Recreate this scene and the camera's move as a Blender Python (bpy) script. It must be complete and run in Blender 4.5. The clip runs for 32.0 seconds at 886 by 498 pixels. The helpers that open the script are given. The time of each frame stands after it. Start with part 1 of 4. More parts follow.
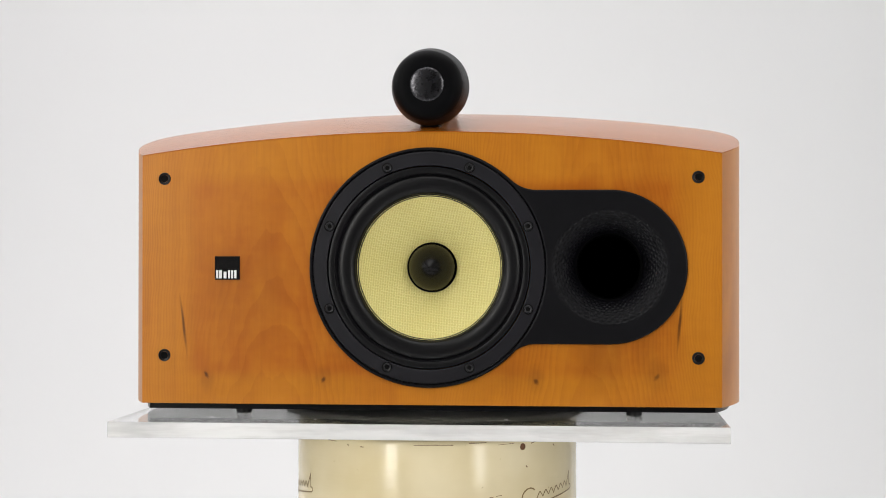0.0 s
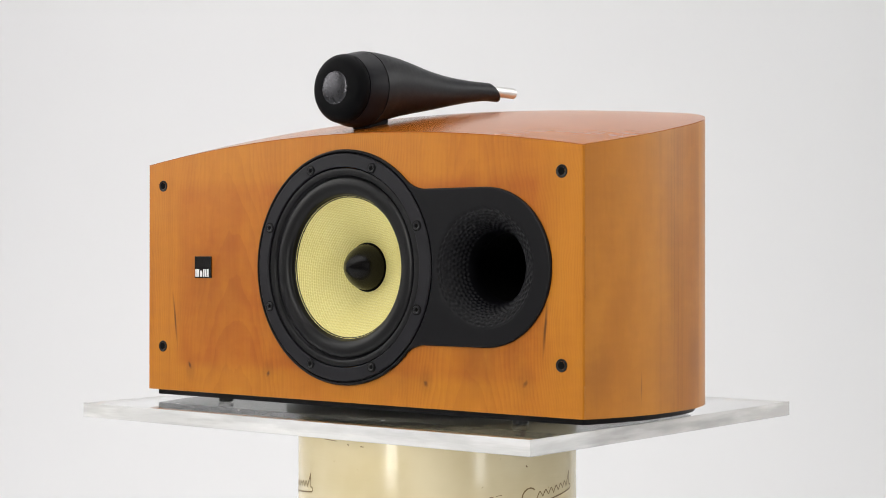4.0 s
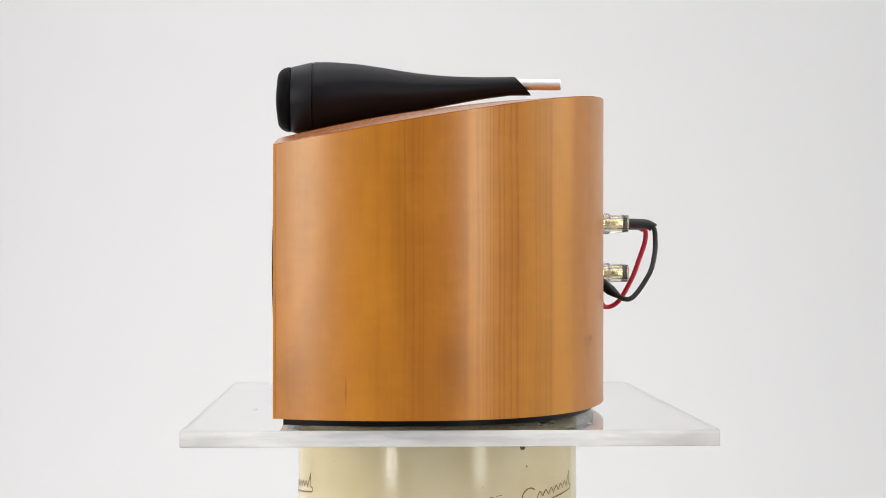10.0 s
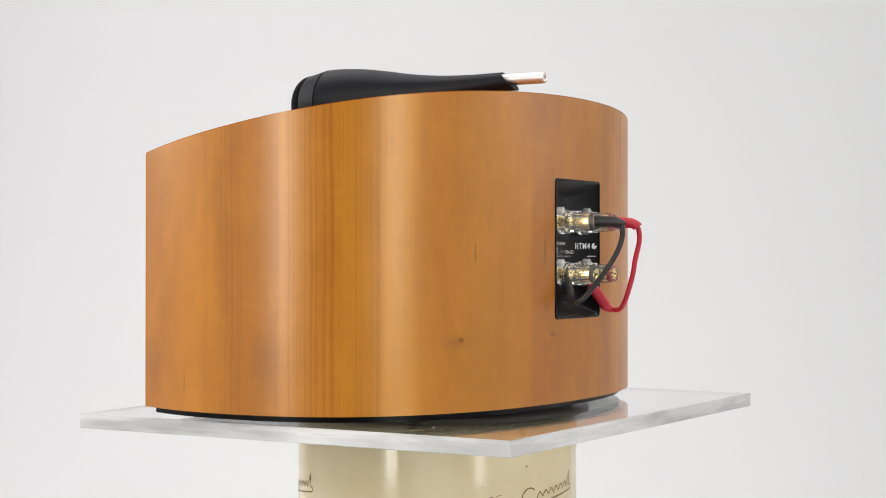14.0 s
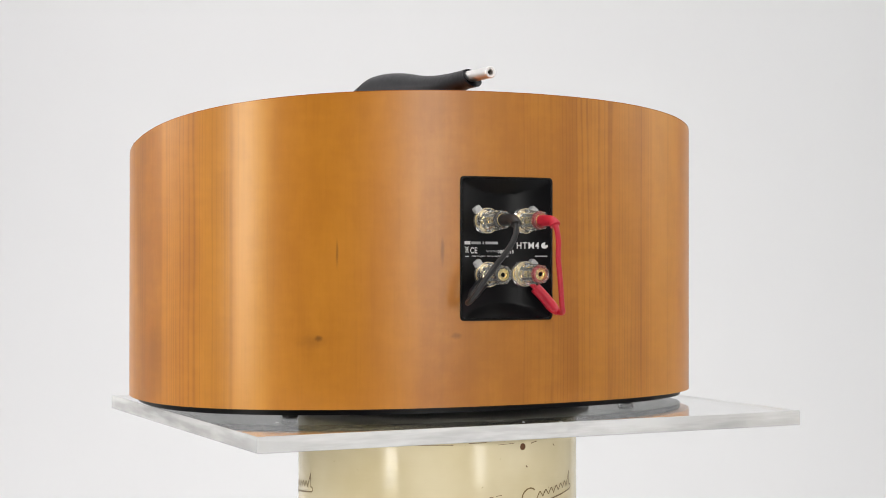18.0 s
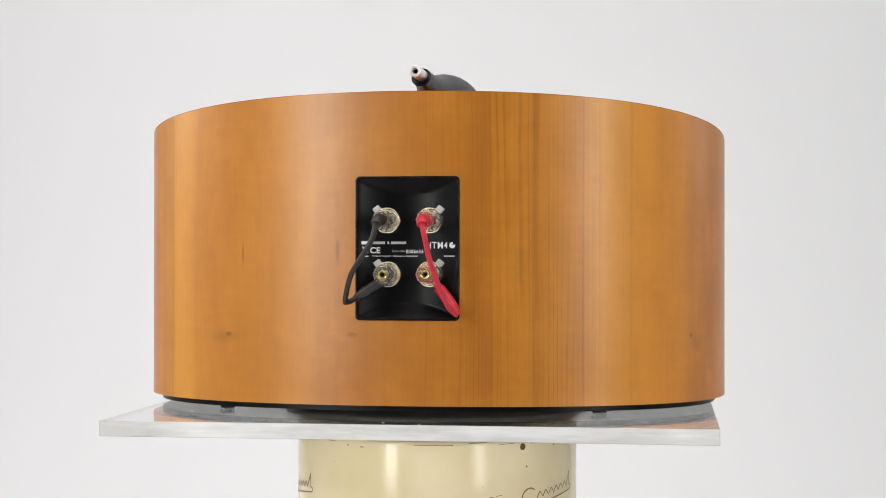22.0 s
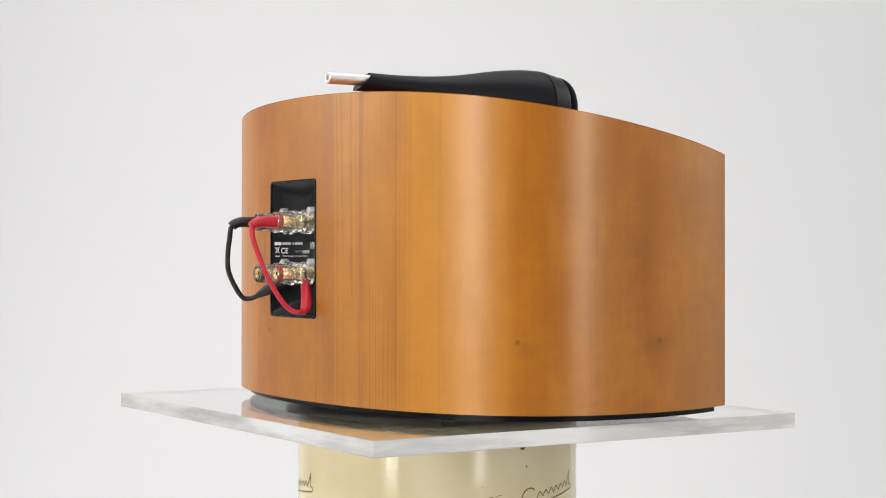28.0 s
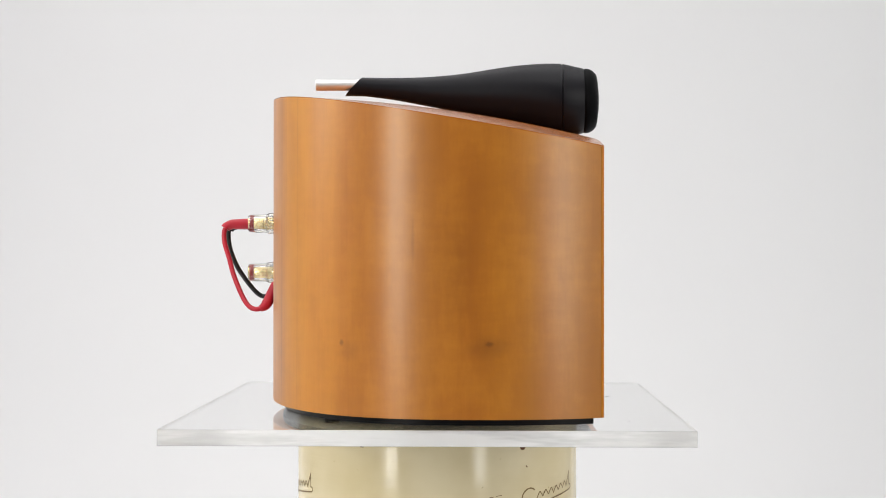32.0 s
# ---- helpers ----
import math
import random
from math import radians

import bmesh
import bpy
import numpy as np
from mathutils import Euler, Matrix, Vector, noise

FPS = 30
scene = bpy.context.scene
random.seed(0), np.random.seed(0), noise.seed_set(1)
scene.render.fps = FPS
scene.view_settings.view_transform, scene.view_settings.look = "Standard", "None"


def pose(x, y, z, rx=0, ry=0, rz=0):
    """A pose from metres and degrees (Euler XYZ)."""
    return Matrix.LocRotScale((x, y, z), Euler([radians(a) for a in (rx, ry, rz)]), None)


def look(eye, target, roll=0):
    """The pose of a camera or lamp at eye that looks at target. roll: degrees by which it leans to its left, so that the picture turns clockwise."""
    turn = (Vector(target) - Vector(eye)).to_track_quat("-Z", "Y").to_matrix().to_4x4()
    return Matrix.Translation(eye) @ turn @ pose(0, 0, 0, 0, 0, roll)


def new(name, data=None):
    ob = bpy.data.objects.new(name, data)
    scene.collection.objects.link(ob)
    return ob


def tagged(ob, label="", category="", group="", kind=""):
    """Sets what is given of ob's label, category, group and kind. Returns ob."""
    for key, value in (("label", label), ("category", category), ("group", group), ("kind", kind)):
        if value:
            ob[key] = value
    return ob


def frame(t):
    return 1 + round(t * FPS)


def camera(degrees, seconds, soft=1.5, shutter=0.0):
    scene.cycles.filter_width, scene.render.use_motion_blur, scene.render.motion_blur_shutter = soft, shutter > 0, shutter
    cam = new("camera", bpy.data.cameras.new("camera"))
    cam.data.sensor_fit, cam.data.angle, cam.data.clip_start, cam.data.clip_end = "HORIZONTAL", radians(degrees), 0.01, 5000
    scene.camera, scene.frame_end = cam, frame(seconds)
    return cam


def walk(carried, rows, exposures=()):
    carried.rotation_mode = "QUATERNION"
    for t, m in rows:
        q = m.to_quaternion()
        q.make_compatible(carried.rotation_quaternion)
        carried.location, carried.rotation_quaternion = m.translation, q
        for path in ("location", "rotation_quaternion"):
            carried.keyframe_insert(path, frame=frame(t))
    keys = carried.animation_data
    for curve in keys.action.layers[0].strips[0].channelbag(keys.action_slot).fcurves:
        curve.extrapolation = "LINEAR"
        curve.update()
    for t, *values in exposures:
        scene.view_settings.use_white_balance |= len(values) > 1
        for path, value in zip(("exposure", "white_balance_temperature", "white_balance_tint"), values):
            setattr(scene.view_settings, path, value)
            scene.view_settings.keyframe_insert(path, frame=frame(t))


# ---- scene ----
# The loudspeaker turns on a clear plate about the upright axis x = y = 0.
# Lengths of the speaker are given from that axis and from the plate's top face.
PLATE_Z = 0.373                    # plate's top face above the floor
CX = 0.0042                        # the cabinet's middle plane
FRONT_Y, REAR_Y = -0.1389, 0.1505
BOTTOM_Z = 0.0094

# ---- camera ----
cam = camera(29.82, 32.0, soft=1.0)
EYE = pose(0.0, -1.5681, PLATE_Z + 0.1362, 90.297, 0, -0.185) @ pose(0, 0, 0, 0, 0, 0.05)
walk(cam, [(0.0, EYE), (32.0, EYE)])

# ---- world and lights ----
world = bpy.data.worlds.new("studio")
scene.world = world
world.use_nodes = True
world.node_tree.nodes["Background"].inputs["Color"].default_value = (0.9, 0.92, 1.0, 1)
world.node_tree.nodes["Background"].inputs["Strength"].default_value = 0.05
scene.view_settings.exposure = -0.15


def area_lamp(name, eye, target, width, height, power, colour):
    data = bpy.data.lights.new(name, "AREA")
    data.shape, data.size, data.size_y, data.energy, data.color = "RECTANGLE", width, height, power, colour
    ob = new(name, data)
    ob.matrix_world = look(eye, target)
    return ob


area_lamp("strip_softbox", (-1.12, -1.54, 0.95), (0, 0, 0.55), 0.34, 1.3, 14.0, (1.0, 0.985, 0.945))
area_lamp("strip_softbox", (1.04, -1.60, 0.95), (0, 0, 0.55), 0.30, 1.3, 9.8, (1.0, 0.985, 0.945))
# added fill lamps with no known source, to even out the backdrop
area_lamp("side_fill", (-2.1, 1.3, 2.15), (0, 1.9, 1.0), 1.0, 1.0, 6.5, (1.0, 0.98, 0.99))
area_lamp("side_fill", (2.3, 1.1, 1.9), (0.3, 1.9, 1.7), 1.0, 1.2, 11.5, (0.99, 1.0, 0.98))
# added overhead fill that sets the general level; no such lamp is known
area_lamp("overhead_fill", (-0.1, 0.35, 2.5), (0, 0.5, 0), 3.2, 2.0, 30, (1.0, 0.985, 0.99))
# large unseen fills added left and right to brighten faces turned sideways
area_lamp("lateral_fill", (-2.45, 0.0, 1.3), (0, -0.1, 0.5), 1.6, 1.8, 27, (1.0, 0.985, 0.96))
area_lamp("lateral_fill", (2.45, 0.1, 1.3), (0, -0.1, 0.5), 1.6, 1.8, 11.5, (1.0, 0.985, 0.96))
# added high fill in front, lifting the baffle and cone; unseen
area_lamp("front_fill", (-0.25, -1.25, 2.35), (0, 0, 0.5), 1.6, 0.8, 9.0, (1.0, 0.985, 0.97))

# ---- materials ----
class Nodes:
    """A small builder for node materials."""

    def __init__(self, name):
        self.mat = bpy.data.materials.new(name)
        self.mat.use_nodes = True
        self.tree = self.mat.node_tree
        self.bsdf = self.tree.nodes["Principled BSDF"]

    def add(self, kind, **sockets):
        node = self.tree.nodes.new(kind)
        for key, value in sockets.items():
            self.put(node.inputs[key.replace("_", " ")], value)
        return node

    def put(self, socket, value):
        if hasattr(value, "links"):
            self.tree.links.new(value, socket)
        else:
            socket.default_value = value

    def set(self, **sockets):
        for key, value in sockets.items():
            self.put(self.bsdf.inputs[key.replace("_", " ")], value)
        return self

    def coords(self, which="Object"):
        return self.add("ShaderNodeTexCoord").outputs[which]

    def scaled(self, vector, scale, offset=(0, 0, 0)):
        node = self.add("ShaderNodeMapping", Vector=vector)
        node.inputs["Scale"].default_value = scale
        node.inputs["Location"].default_value = offset
        return node.outputs["Vector"]

    def noise(self, vector, scale=1.0, detail=3.0, rough=0.5):
        node = self.add("ShaderNodeTexNoise", Vector=vector, Scale=scale, Detail=detail, Roughness=rough)
        return node.outputs["Fac"]

    def ramp(self, fac, *stops):
        node = self.add("ShaderNodeValToRGB", Fac=fac)
        ends = node.color_ramp.elements
        ends[0].position, ends[0].color = stops[0][0], (*stops[0][1], 1)
        ends[1].position, ends[1].color = stops[-1][0], (*stops[-1][1], 1)
        for at, colour in stops[1:-1]:
            ends.new(at).color = (*colour, 1)
        return node.outputs["Color"]

    def span(self, value, a, b, to_a=0.0, to_b=1.0, smooth=False):
        node = self.add("ShaderNodeMapRange")
        node.interpolation_type = "SMOOTHSTEP" if smooth else "LINEAR"
        for i, v in enumerate((value, a, b, to_a, to_b)):
            self.put(node.inputs[i], v)
        return node.outputs[0]

    def math(self, op, a, b=0.0):
        node = self.add("ShaderNodeMath")
        node.operation = op
        self.put(node.inputs[0], a)
        self.put(node.inputs[1], b)
        return node.outputs[0]

    def mix(self, fac, a, b, blend="MIX"):
        node = self.add("ShaderNodeMix")
        node.data_type, node.blend_type = "RGBA", blend
        self.put(node.inputs["Factor"], fac)
        self.put(node.inputs[6], a if hasattr(a, "links") else (*a, 1))
        self.put(node.inputs[7], b if hasattr(b, "links") else (*b, 1))
        return node.outputs[2]

    def bump(self, height, strength, distance):
        node = self.add("ShaderNodeBump", Height=height, Strength=strength, Distance=distance)
        self.put(self.bsdf.inputs["Normal"], node.outputs["Normal"])
        return self


def plain(name, colour, rough, metal=0.0, spec=0.5, grain=0.0, size=300.0, vary=0.12):
    """A simple surface with slight colour, gloss and relief variation."""
    n = Nodes(name)
    c = n.coords()
    fine, broad = n.noise(c, size, 4), n.noise(c, size / 25, 3)
    low = tuple(v * (1 - vary) for v in colour)
    high = tuple(min(1, v * (1 + vary)) for v in colour)
    n.set(Base_Color=n.ramp(broad, (0.3, low), (0.7, high)), Metallic=metal, Specular_IOR_Level=spec,
          Roughness=n.span(fine, 0.3, 0.7, rough * 0.88, min(1, rough * 1.12)))
    if grain:
        n.bump(fine, grain, 0.0004)
    return n.mat


def wood(name, blotches, figure=1.0, unfaded=False, seed=0.0, tone=1.0, leaves=(), growth=(), tint=None, gloss=0.31, spec=0.88):
    """Satin-lacquered cherry veneer; UV in metres, the grain runs along V.
    blotches: small knots (u, v, half width, half height, depth)."""
    n = Nodes(name)
    uv = n.coords("UV")
    warp = n.noise(n.scaled(uv, (9, 5, 1), (seed, 3, 0)), 1, 2)
    warp = n.math("MULTIPLY", n.math("SUBTRACT", warp, 0.5), 0.005)
    shift = n.add("ShaderNodeCombineXYZ", X=warp).outputs[0]
    moved = n.add("ShaderNodeVectorMath")
    n.put(moved.inputs[0], uv), n.put(moved.inputs[1], shift)
    flow = moved.outputs[0]
    leaf = n.noise(n.scaled(flow, (13, 0.30, 1), (seed, 1, 0)), 1, 2)
    band = n.noise(n.scaled(flow, (52, 0.8, 1), (seed, 7, 0)), 1, 3, 0.55)
    fine = n.noise(n.scaled(flow, (330, 5, 1), (seed, 2, 0)), 1, 3, 0.6)
    pore = n.noise(n.scaled(flow, (1500, 28, 1), (seed, 5, 0)), 1, 2)
    cloud = n.noise(n.scaled(uv, (11, 7, 1), (seed, 9, 0)), 1, 3)
    t = tone
    base = n.ramp(leaf, (0.26, (0.42 * t, 0.134 * t, 0.012 * t)), (0.42, (0.50 * t, 0.176 * t, 0.018 * t)),
                  (0.55, (0.57 * t, 0.236 * t, 0.024 * t)), (0.66, (0.52 * t, 0.198 * t, 0.016 * t)), (0.80, (0.44 * t, 0.143 * t, 0.014 * t)))
    if figure < 0.9:
        base = n.mix(0.55, base, (0.49 * t, 0.174 * t, 0.020 * t))
    base = n.mix(n.span(cloud, 0.25, 0.85, 0, 0.45, True), base, (0.58 * t, 0.243 * t, 0.020 * t))
    lines = n.noise(n.scaled(uv, (5, 1.5, 1), (seed, 4, 0)), 1, 2)
    base = n.mix(n.math("MULTIPLY", n.span(band, 0.48, 0.68, 0, 0.26 * figure), n.span(lines, 0.38, 0.62, 0.12, 1)), base, (0.34 * t, 0.105 * t, 0.010 * t))
    base = n.mix(n.math("MULTIPLY", n.span(fine, 0.50, 0.72, 0, 0.26 * figure), n.span(lines, 0.35, 0.65, 0.25, 1)), base, (0.26 * t, 0.075 * t, 0.009 * t))
    base = n.mix(n.span(fine, 0.48, 0.25, 0, 0.16), base, (0.60 * t, 0.27 * t, 0.05 * t))
    base = n.mix(n.span(pore, 0.58, 0.80, 0, 0.14), base, (0.16, 0.045, 0.008))
    if leaves:
        # veneer's broad leaves, partly toned for light, and dark growth lines along the wrap
        across = n.math("DIVIDE", n.add("ShaderNodeSeparateXYZ", Vector=flow).outputs[0], 0.956)
        def hues(stops):
            return n.ramp(across, *((u / 0.956, (m ** 0.9, m ** 1.12 * (1 - 0.20 * h), m ** 1.3 * (1 - 0.45 * h))) for u, m, h in ((u, 1.04 * m ** 1.12, h) for u, m, h in stops)))
        grey = n.mix(n.math("GREATER_THAN", across, leaves[1][0][0] / 0.956), hues(leaves[0]), hues(leaves[1]))
        base = n.mix(0.6, base, (0.53 * t, 0.205 * t, 0.020 * t))
        base = n.mix(1.0, base, grey, "MULTIPLY")
        # rhythmic growth rings where the leaf is cut across the grain
        sway = n.math("MULTIPLY", n.noise(n.scaled(uv, (38, 2.2, 1), (3, 8, 0)), 1, 2), 9.0)
        pace = n.math("MULTIPLY", n.noise(n.scaled(uv, (34, 0.2, 1), (1, 4, 0)), 1, 3), 46.0)      # wide and narrow years
        rings = n.math("SINE", n.math("ADD", n.math("ADD", n.math("MULTIPLY", across, 2 * math.pi * 0.956 / 0.0052), sway), pace))
        rings = n.math("MULTIPLY", n.span(rings, 0.40, 1.0, 0, 1, True), n.span(n.noise(n.scaled(flow, (160, 0.6, 1), (4, 4, 0)), 1, 2), 0.36, 0.62, 0.2, 1.1))
        fade = n.span(n.noise(n.scaled(uv, (24, 3, 1), (6, 1, 0)), 1, 2), 0.35, 0.62, 0.25, 1.0)
        for a, b, depth in ((0.095, 0.130, 0.42), (0.158, 0.240, 0.46), (0.490, 0.655, 0.52)):
            inside = n.math("MULTIPLY", n.span(across, (a - 0.012) / 0.956, (a + 0.020) / 0.956, 0, depth, True), n.span(across, (b - 0.020) / 0.956, (b + 0.012) / 0.956, 1, 0, True))
            base = n.mix(n.math("MULTIPLY", n.math("MULTIPLY", rings, fade), inside), base, n.mix(1.0, base, (0.56, 0.46, 0.36), "MULTIPLY"))
        for u, half, depth in growth:
            away = n.math("ABSOLUTE", n.math("SUBTRACT", across, u / 0.956))
            uneven = n.span(n.noise(n.scaled(uv, (3, 9, 1), (u * 40, 0, 0)), 1, 2), 0.3, 0.7, 0.35, 1.0)
            mask = n.math("MULTIPLY", n.span(away, 0.0, half * 1.5 / 0.956, depth * 0.70, 0, True), uneven)
            base = n.mix(mask, base, (0.27, 0.080, 0.008))
    if unfaded:
        # book-matched crown figure: nested arches either side of the middle, running out into straight grain
        x, y = n.add("ShaderNodeSeparateXYZ", Vector=uv).outputs[:2]
        side = n.math("SUBTRACT", n.math("ABSOLUTE", n.math("SUBTRACT", x, CX)), 0.138)
        wander = n.math("MULTIPLY", n.math("SUBTRACT", n.noise(n.scaled(uv, (7, 4, 1), (2, 3, 0)), 1, 4), 0.5), 0.060)
        side = n.math("ADD", side, wander)
        crown = n.math("ADD", n.math("MULTIPLY", n.math("MULTIPLY", side, side), 85.0), y)
        crown = n.math("ADD", crown, n.math("MULTIPLY", n.noise(n.scaled(uv, (26, 11, 1), (7, 3, 0)), 1, 4), 0.075))
        year = n.math("FRACT", n.math("DIVIDE", crown, 0.041))
        edge = n.math("MULTIPLY", n.span(year, 0.25, 0.93, 0, 1, True), n.span(year, 0.95, 1.0, 1, 0, True))
        shown = n.span(n.noise(n.scaled(uv, (14, 5, 1), (9, 6, 0)), 1, 2), 0.36, 0.66, 0.04, 0.42)
        base = n.mix(n.math("MULTIPLY", edge, shown), base, n.mix(1.0, base, (0.76, 0.62, 0.50), "MULTIPLY"))
        # the grille has kept the middle of the baffle darker and redder
        soft = n.math("MULTIPLY", n.math("SUBTRACT", n.noise(uv, 60, 2), 0.5), 0.004)
        ax = n.math("ABSOLUTE", n.math("SUBTRACT", x, CX + 0.002))
        ay = n.math("ABSOLUTE", n.math("SUBTRACT", y, 0.119))
        mask = n.math("MULTIPLY", n.span(n.math("ADD", ax, soft), 0.199, 0.221, 1, 0, True),
                      n.span(n.math("ADD", ay, soft), 0.077, 0.091, 1, 0, True))
        dark = n.mix(1.0, base, (0.84, 0.66, 0.52), "MULTIPLY")
        mottle = n.span(n.noise(n.scaled(uv, (13, 9, 1), (8, 2, 0)), 1, 4, 0.6), 0.35, 0.65, 0.50, 1.0)
        base = n.mix(n.math("MULTIPLY", mask, mottle), base, dark)
    for u, v, a, b, depth, *lean in blotches:
        place = n.scaled(uv, (1, 1, 0), (-u, -v, 0))
        if lean:
            turn = n.add("ShaderNodeVectorRotate", Vector=place, Angle=radians(lean[0]))
            turn.rotation_type = "Z_AXIS"
            place = turn.outputs[0]
        part_uv = n.scaled(place, (1 / a, 1 / b, 0))
        d = n.add("ShaderNodeVectorMath")
        d.operation = "LENGTH"
        n.put(d.inputs[0], part_uv)
        wob = n.math("MULTIPLY", n.noise(part_uv, 1.3, 2), 0.7)
        mask = n.span(n.math("ADD", d.outputs["Value"], wob), 0.55, 1.5, depth, 0, True)
        base = n.mix(mask, base, (0.10, 0.028, 0.006))
    # soft cross figure, a little more on some leaves than on others
    flame = n.noise(n.scaled(flow, (34, 12, 1), (seed, 12, 0)), 1, 4, 0.62)
    ripple = n.noise(n.scaled(flow, (40, 110, 1), (seed, 15, 0)), 1, 3)
    flame = n.math("ADD", flame, n.math("MULTIPLY", n.math("SUBTRACT", ripple, 0.5), 0.30))
    base = n.mix(n.span(flame, 0.42, 0.80, 0, 0.26, True), base, n.mix(1.0, base, (0.66, 0.56, 0.45), "MULTIPLY"))
    base = n.mix(n.span(flame, 0.58, 0.20, 0, 0.24, True), base, (0.66 * t, 0.285 * t, 0.040 * t))
    base = n.mix(1.0, base, (1.0, 0.955, 0.86), "MULTIPLY")
    if tint:
        base = n.mix(1.0, base, tint, "MULTIPLY")
    n.set(Base_Color=base, Roughness=n.span(cloud, 0.15, 0.85, gloss, gloss + 0.03, True), Specular_Tint=(1.0, 0.94, 0.80, 1), Specular_IOR_Level=spec,
          Coat_Weight=0.06, Coat_Roughness=0.2)
    n.bump(n.math("ADD", fine, n.math("MULTIPLY", pore, 0.6)), 0.05 if gloss > 0.25 else 0.01, 0.0003)
    return n.mat


def glass(name, colour, rough, ior=1.49, scratch=0.0):
    n = Nodes(name)
    c = n.coords()
    n.set(Base_Color=(*colour, 1), Transmission_Weight=1.0, IOR=ior,
          Roughness=n.span(n.noise(c, 90, 4), 0.4, 0.8, rough, rough + 0.04))
    if scratch:
        n.bump(n.noise(n.scaled(c, (25, 25, 420)), 1, 4), scratch, 0.0005)
    return n.mat


BLACK = plain("satin_black_plastic", (0.0036, 0.0036, 0.0045), 0.33, spec=0.18, grain=0.12, size=900)
TRIM = plain("moulded_black_trim", (0.0042, 0.0041, 0.0054), 0.42, spec=0.17, grain=0.15, size=1200)
CAST = plain("satin_dark_grey_casting", (0.0105, 0.0100, 0.0130), 0.44, spec=0.25, grain=0.10, size=1100)
RUBBER = plain("black_rubber", (0.0035, 0.0034, 0.0042), 0.36, spec=0.28, grain=0.08, size=700)
HOUSING = plain("soft_black_lacquer", (0.0045, 0.0043, 0.0070), 0.40, spec=0.23, vary=0.03)
MESH = plain("black_mesh", (0.0024, 0.0024, 0.0030), 0.48, spec=0.06, grain=0.2, size=1500)
GLOSS = plain("gloss_black", (0.0035, 0.0032, 0.0032), 0.24, spec=0.24)
DOME = plain("grey_metal_dome", (0.07, 0.069, 0.075), 0.28, metal=1.0, vary=0.02)
STEEL = plain("brushed_aluminium", (0.84, 0.83, 0.82), 0.42, metal=1.0, grain=0.05)
GOLD = plain("gold_plate", (0.94, 0.76, 0.40), 0.26, metal=1.0)
PALE_GOLD = plain("pale_gold_plate", (0.92, 0.79, 0.52), 0.34, metal=1.0)
BOLT = plain("black_oxide_steel", (0.014, 0.014, 0.016), 0.30, metal=0.4)
# near-black that stands in for the shade inside holes, gaps and recesses
HOLLOW_SHADE = plain("hollow_shade", (0.003, 0.003, 0.003), 0.8, spec=0.1)
WHITE_INK = plain("white_print", (0.82, 0.82, 0.82), 0.5, vary=0.03)
GREY_INK = plain("grey_print", (0.45, 0.45, 0.46), 0.5, vary=0.03)
BROWN_INK = plain("brown_print", (0.17, 0.105, 0.03), 0.45)
RUST = plain("rust_mark", (0.12, 0.05, 0.02), 0.8)
BLACK_WIRE = plain("black_cable_sheath", (0.013, 0.013, 0.014), 0.38, grain=0.05)
RED_WIRE = plain("red_cable_sheath", (0.52, 0.014, 0.035), 0.36, grain=0.05)
RED_BAND = plain("dark_red_plastic", (0.26, 0.008, 0.012), 0.35)
PLATTER = plain("dark_grey_platter", (0.15, 0.14, 0.115), 0.6, grain=0.2, size=200, vary=0.4)
CLEAR = glass("clear_plastic", (0.98, 0.97, 0.95), 0.03)
CLEAR.node_tree.nodes["Principled BSDF"].inputs["Transmission Weight"].default_value = 0.94
# partly white in place of the sparkle on the clear wings
WHITENED_CLEAR = glass("whitened_clear_plastic", (0.97, 0.97, 0.96), 0.12)
WHITENED_CLEAR.node_tree.nodes["Principled BSDF"].inputs["Transmission Weight"].default_value = 0.55
ACRYLIC = glass("clear_acrylic", (0.985, 0.992, 0.988), 0.0)


def sawn_edge():
    """Sheet's edge: clear and milky by turns along the cut, standing for inner reflections."""
    n = Nodes("sawn_acrylic_edge")
    c = n.coords()
    patch = n.noise(n.scaled(c, (7, 7, 60), (3, 1, 0)), 1, 4, 0.55)
    saw = n.noise(n.scaled(c, (160, 160, 12)), 1, 3)
    n.set(Base_Color=(0.975, 0.976, 0.970, 1), IOR=1.49, Transmission_Weight=n.span(patch, 0.40, 0.64, 0.38, 0.62, True), Roughness=n.span(saw, 0.35, 0.7, 0.12, 0.26))
    n.bump(n.math("ADD", saw, n.math("MULTIPLY", patch, 1.5)), 0.02, 0.0006)
    return n.mat


ACRYLIC_EDGE = sawn_edge()


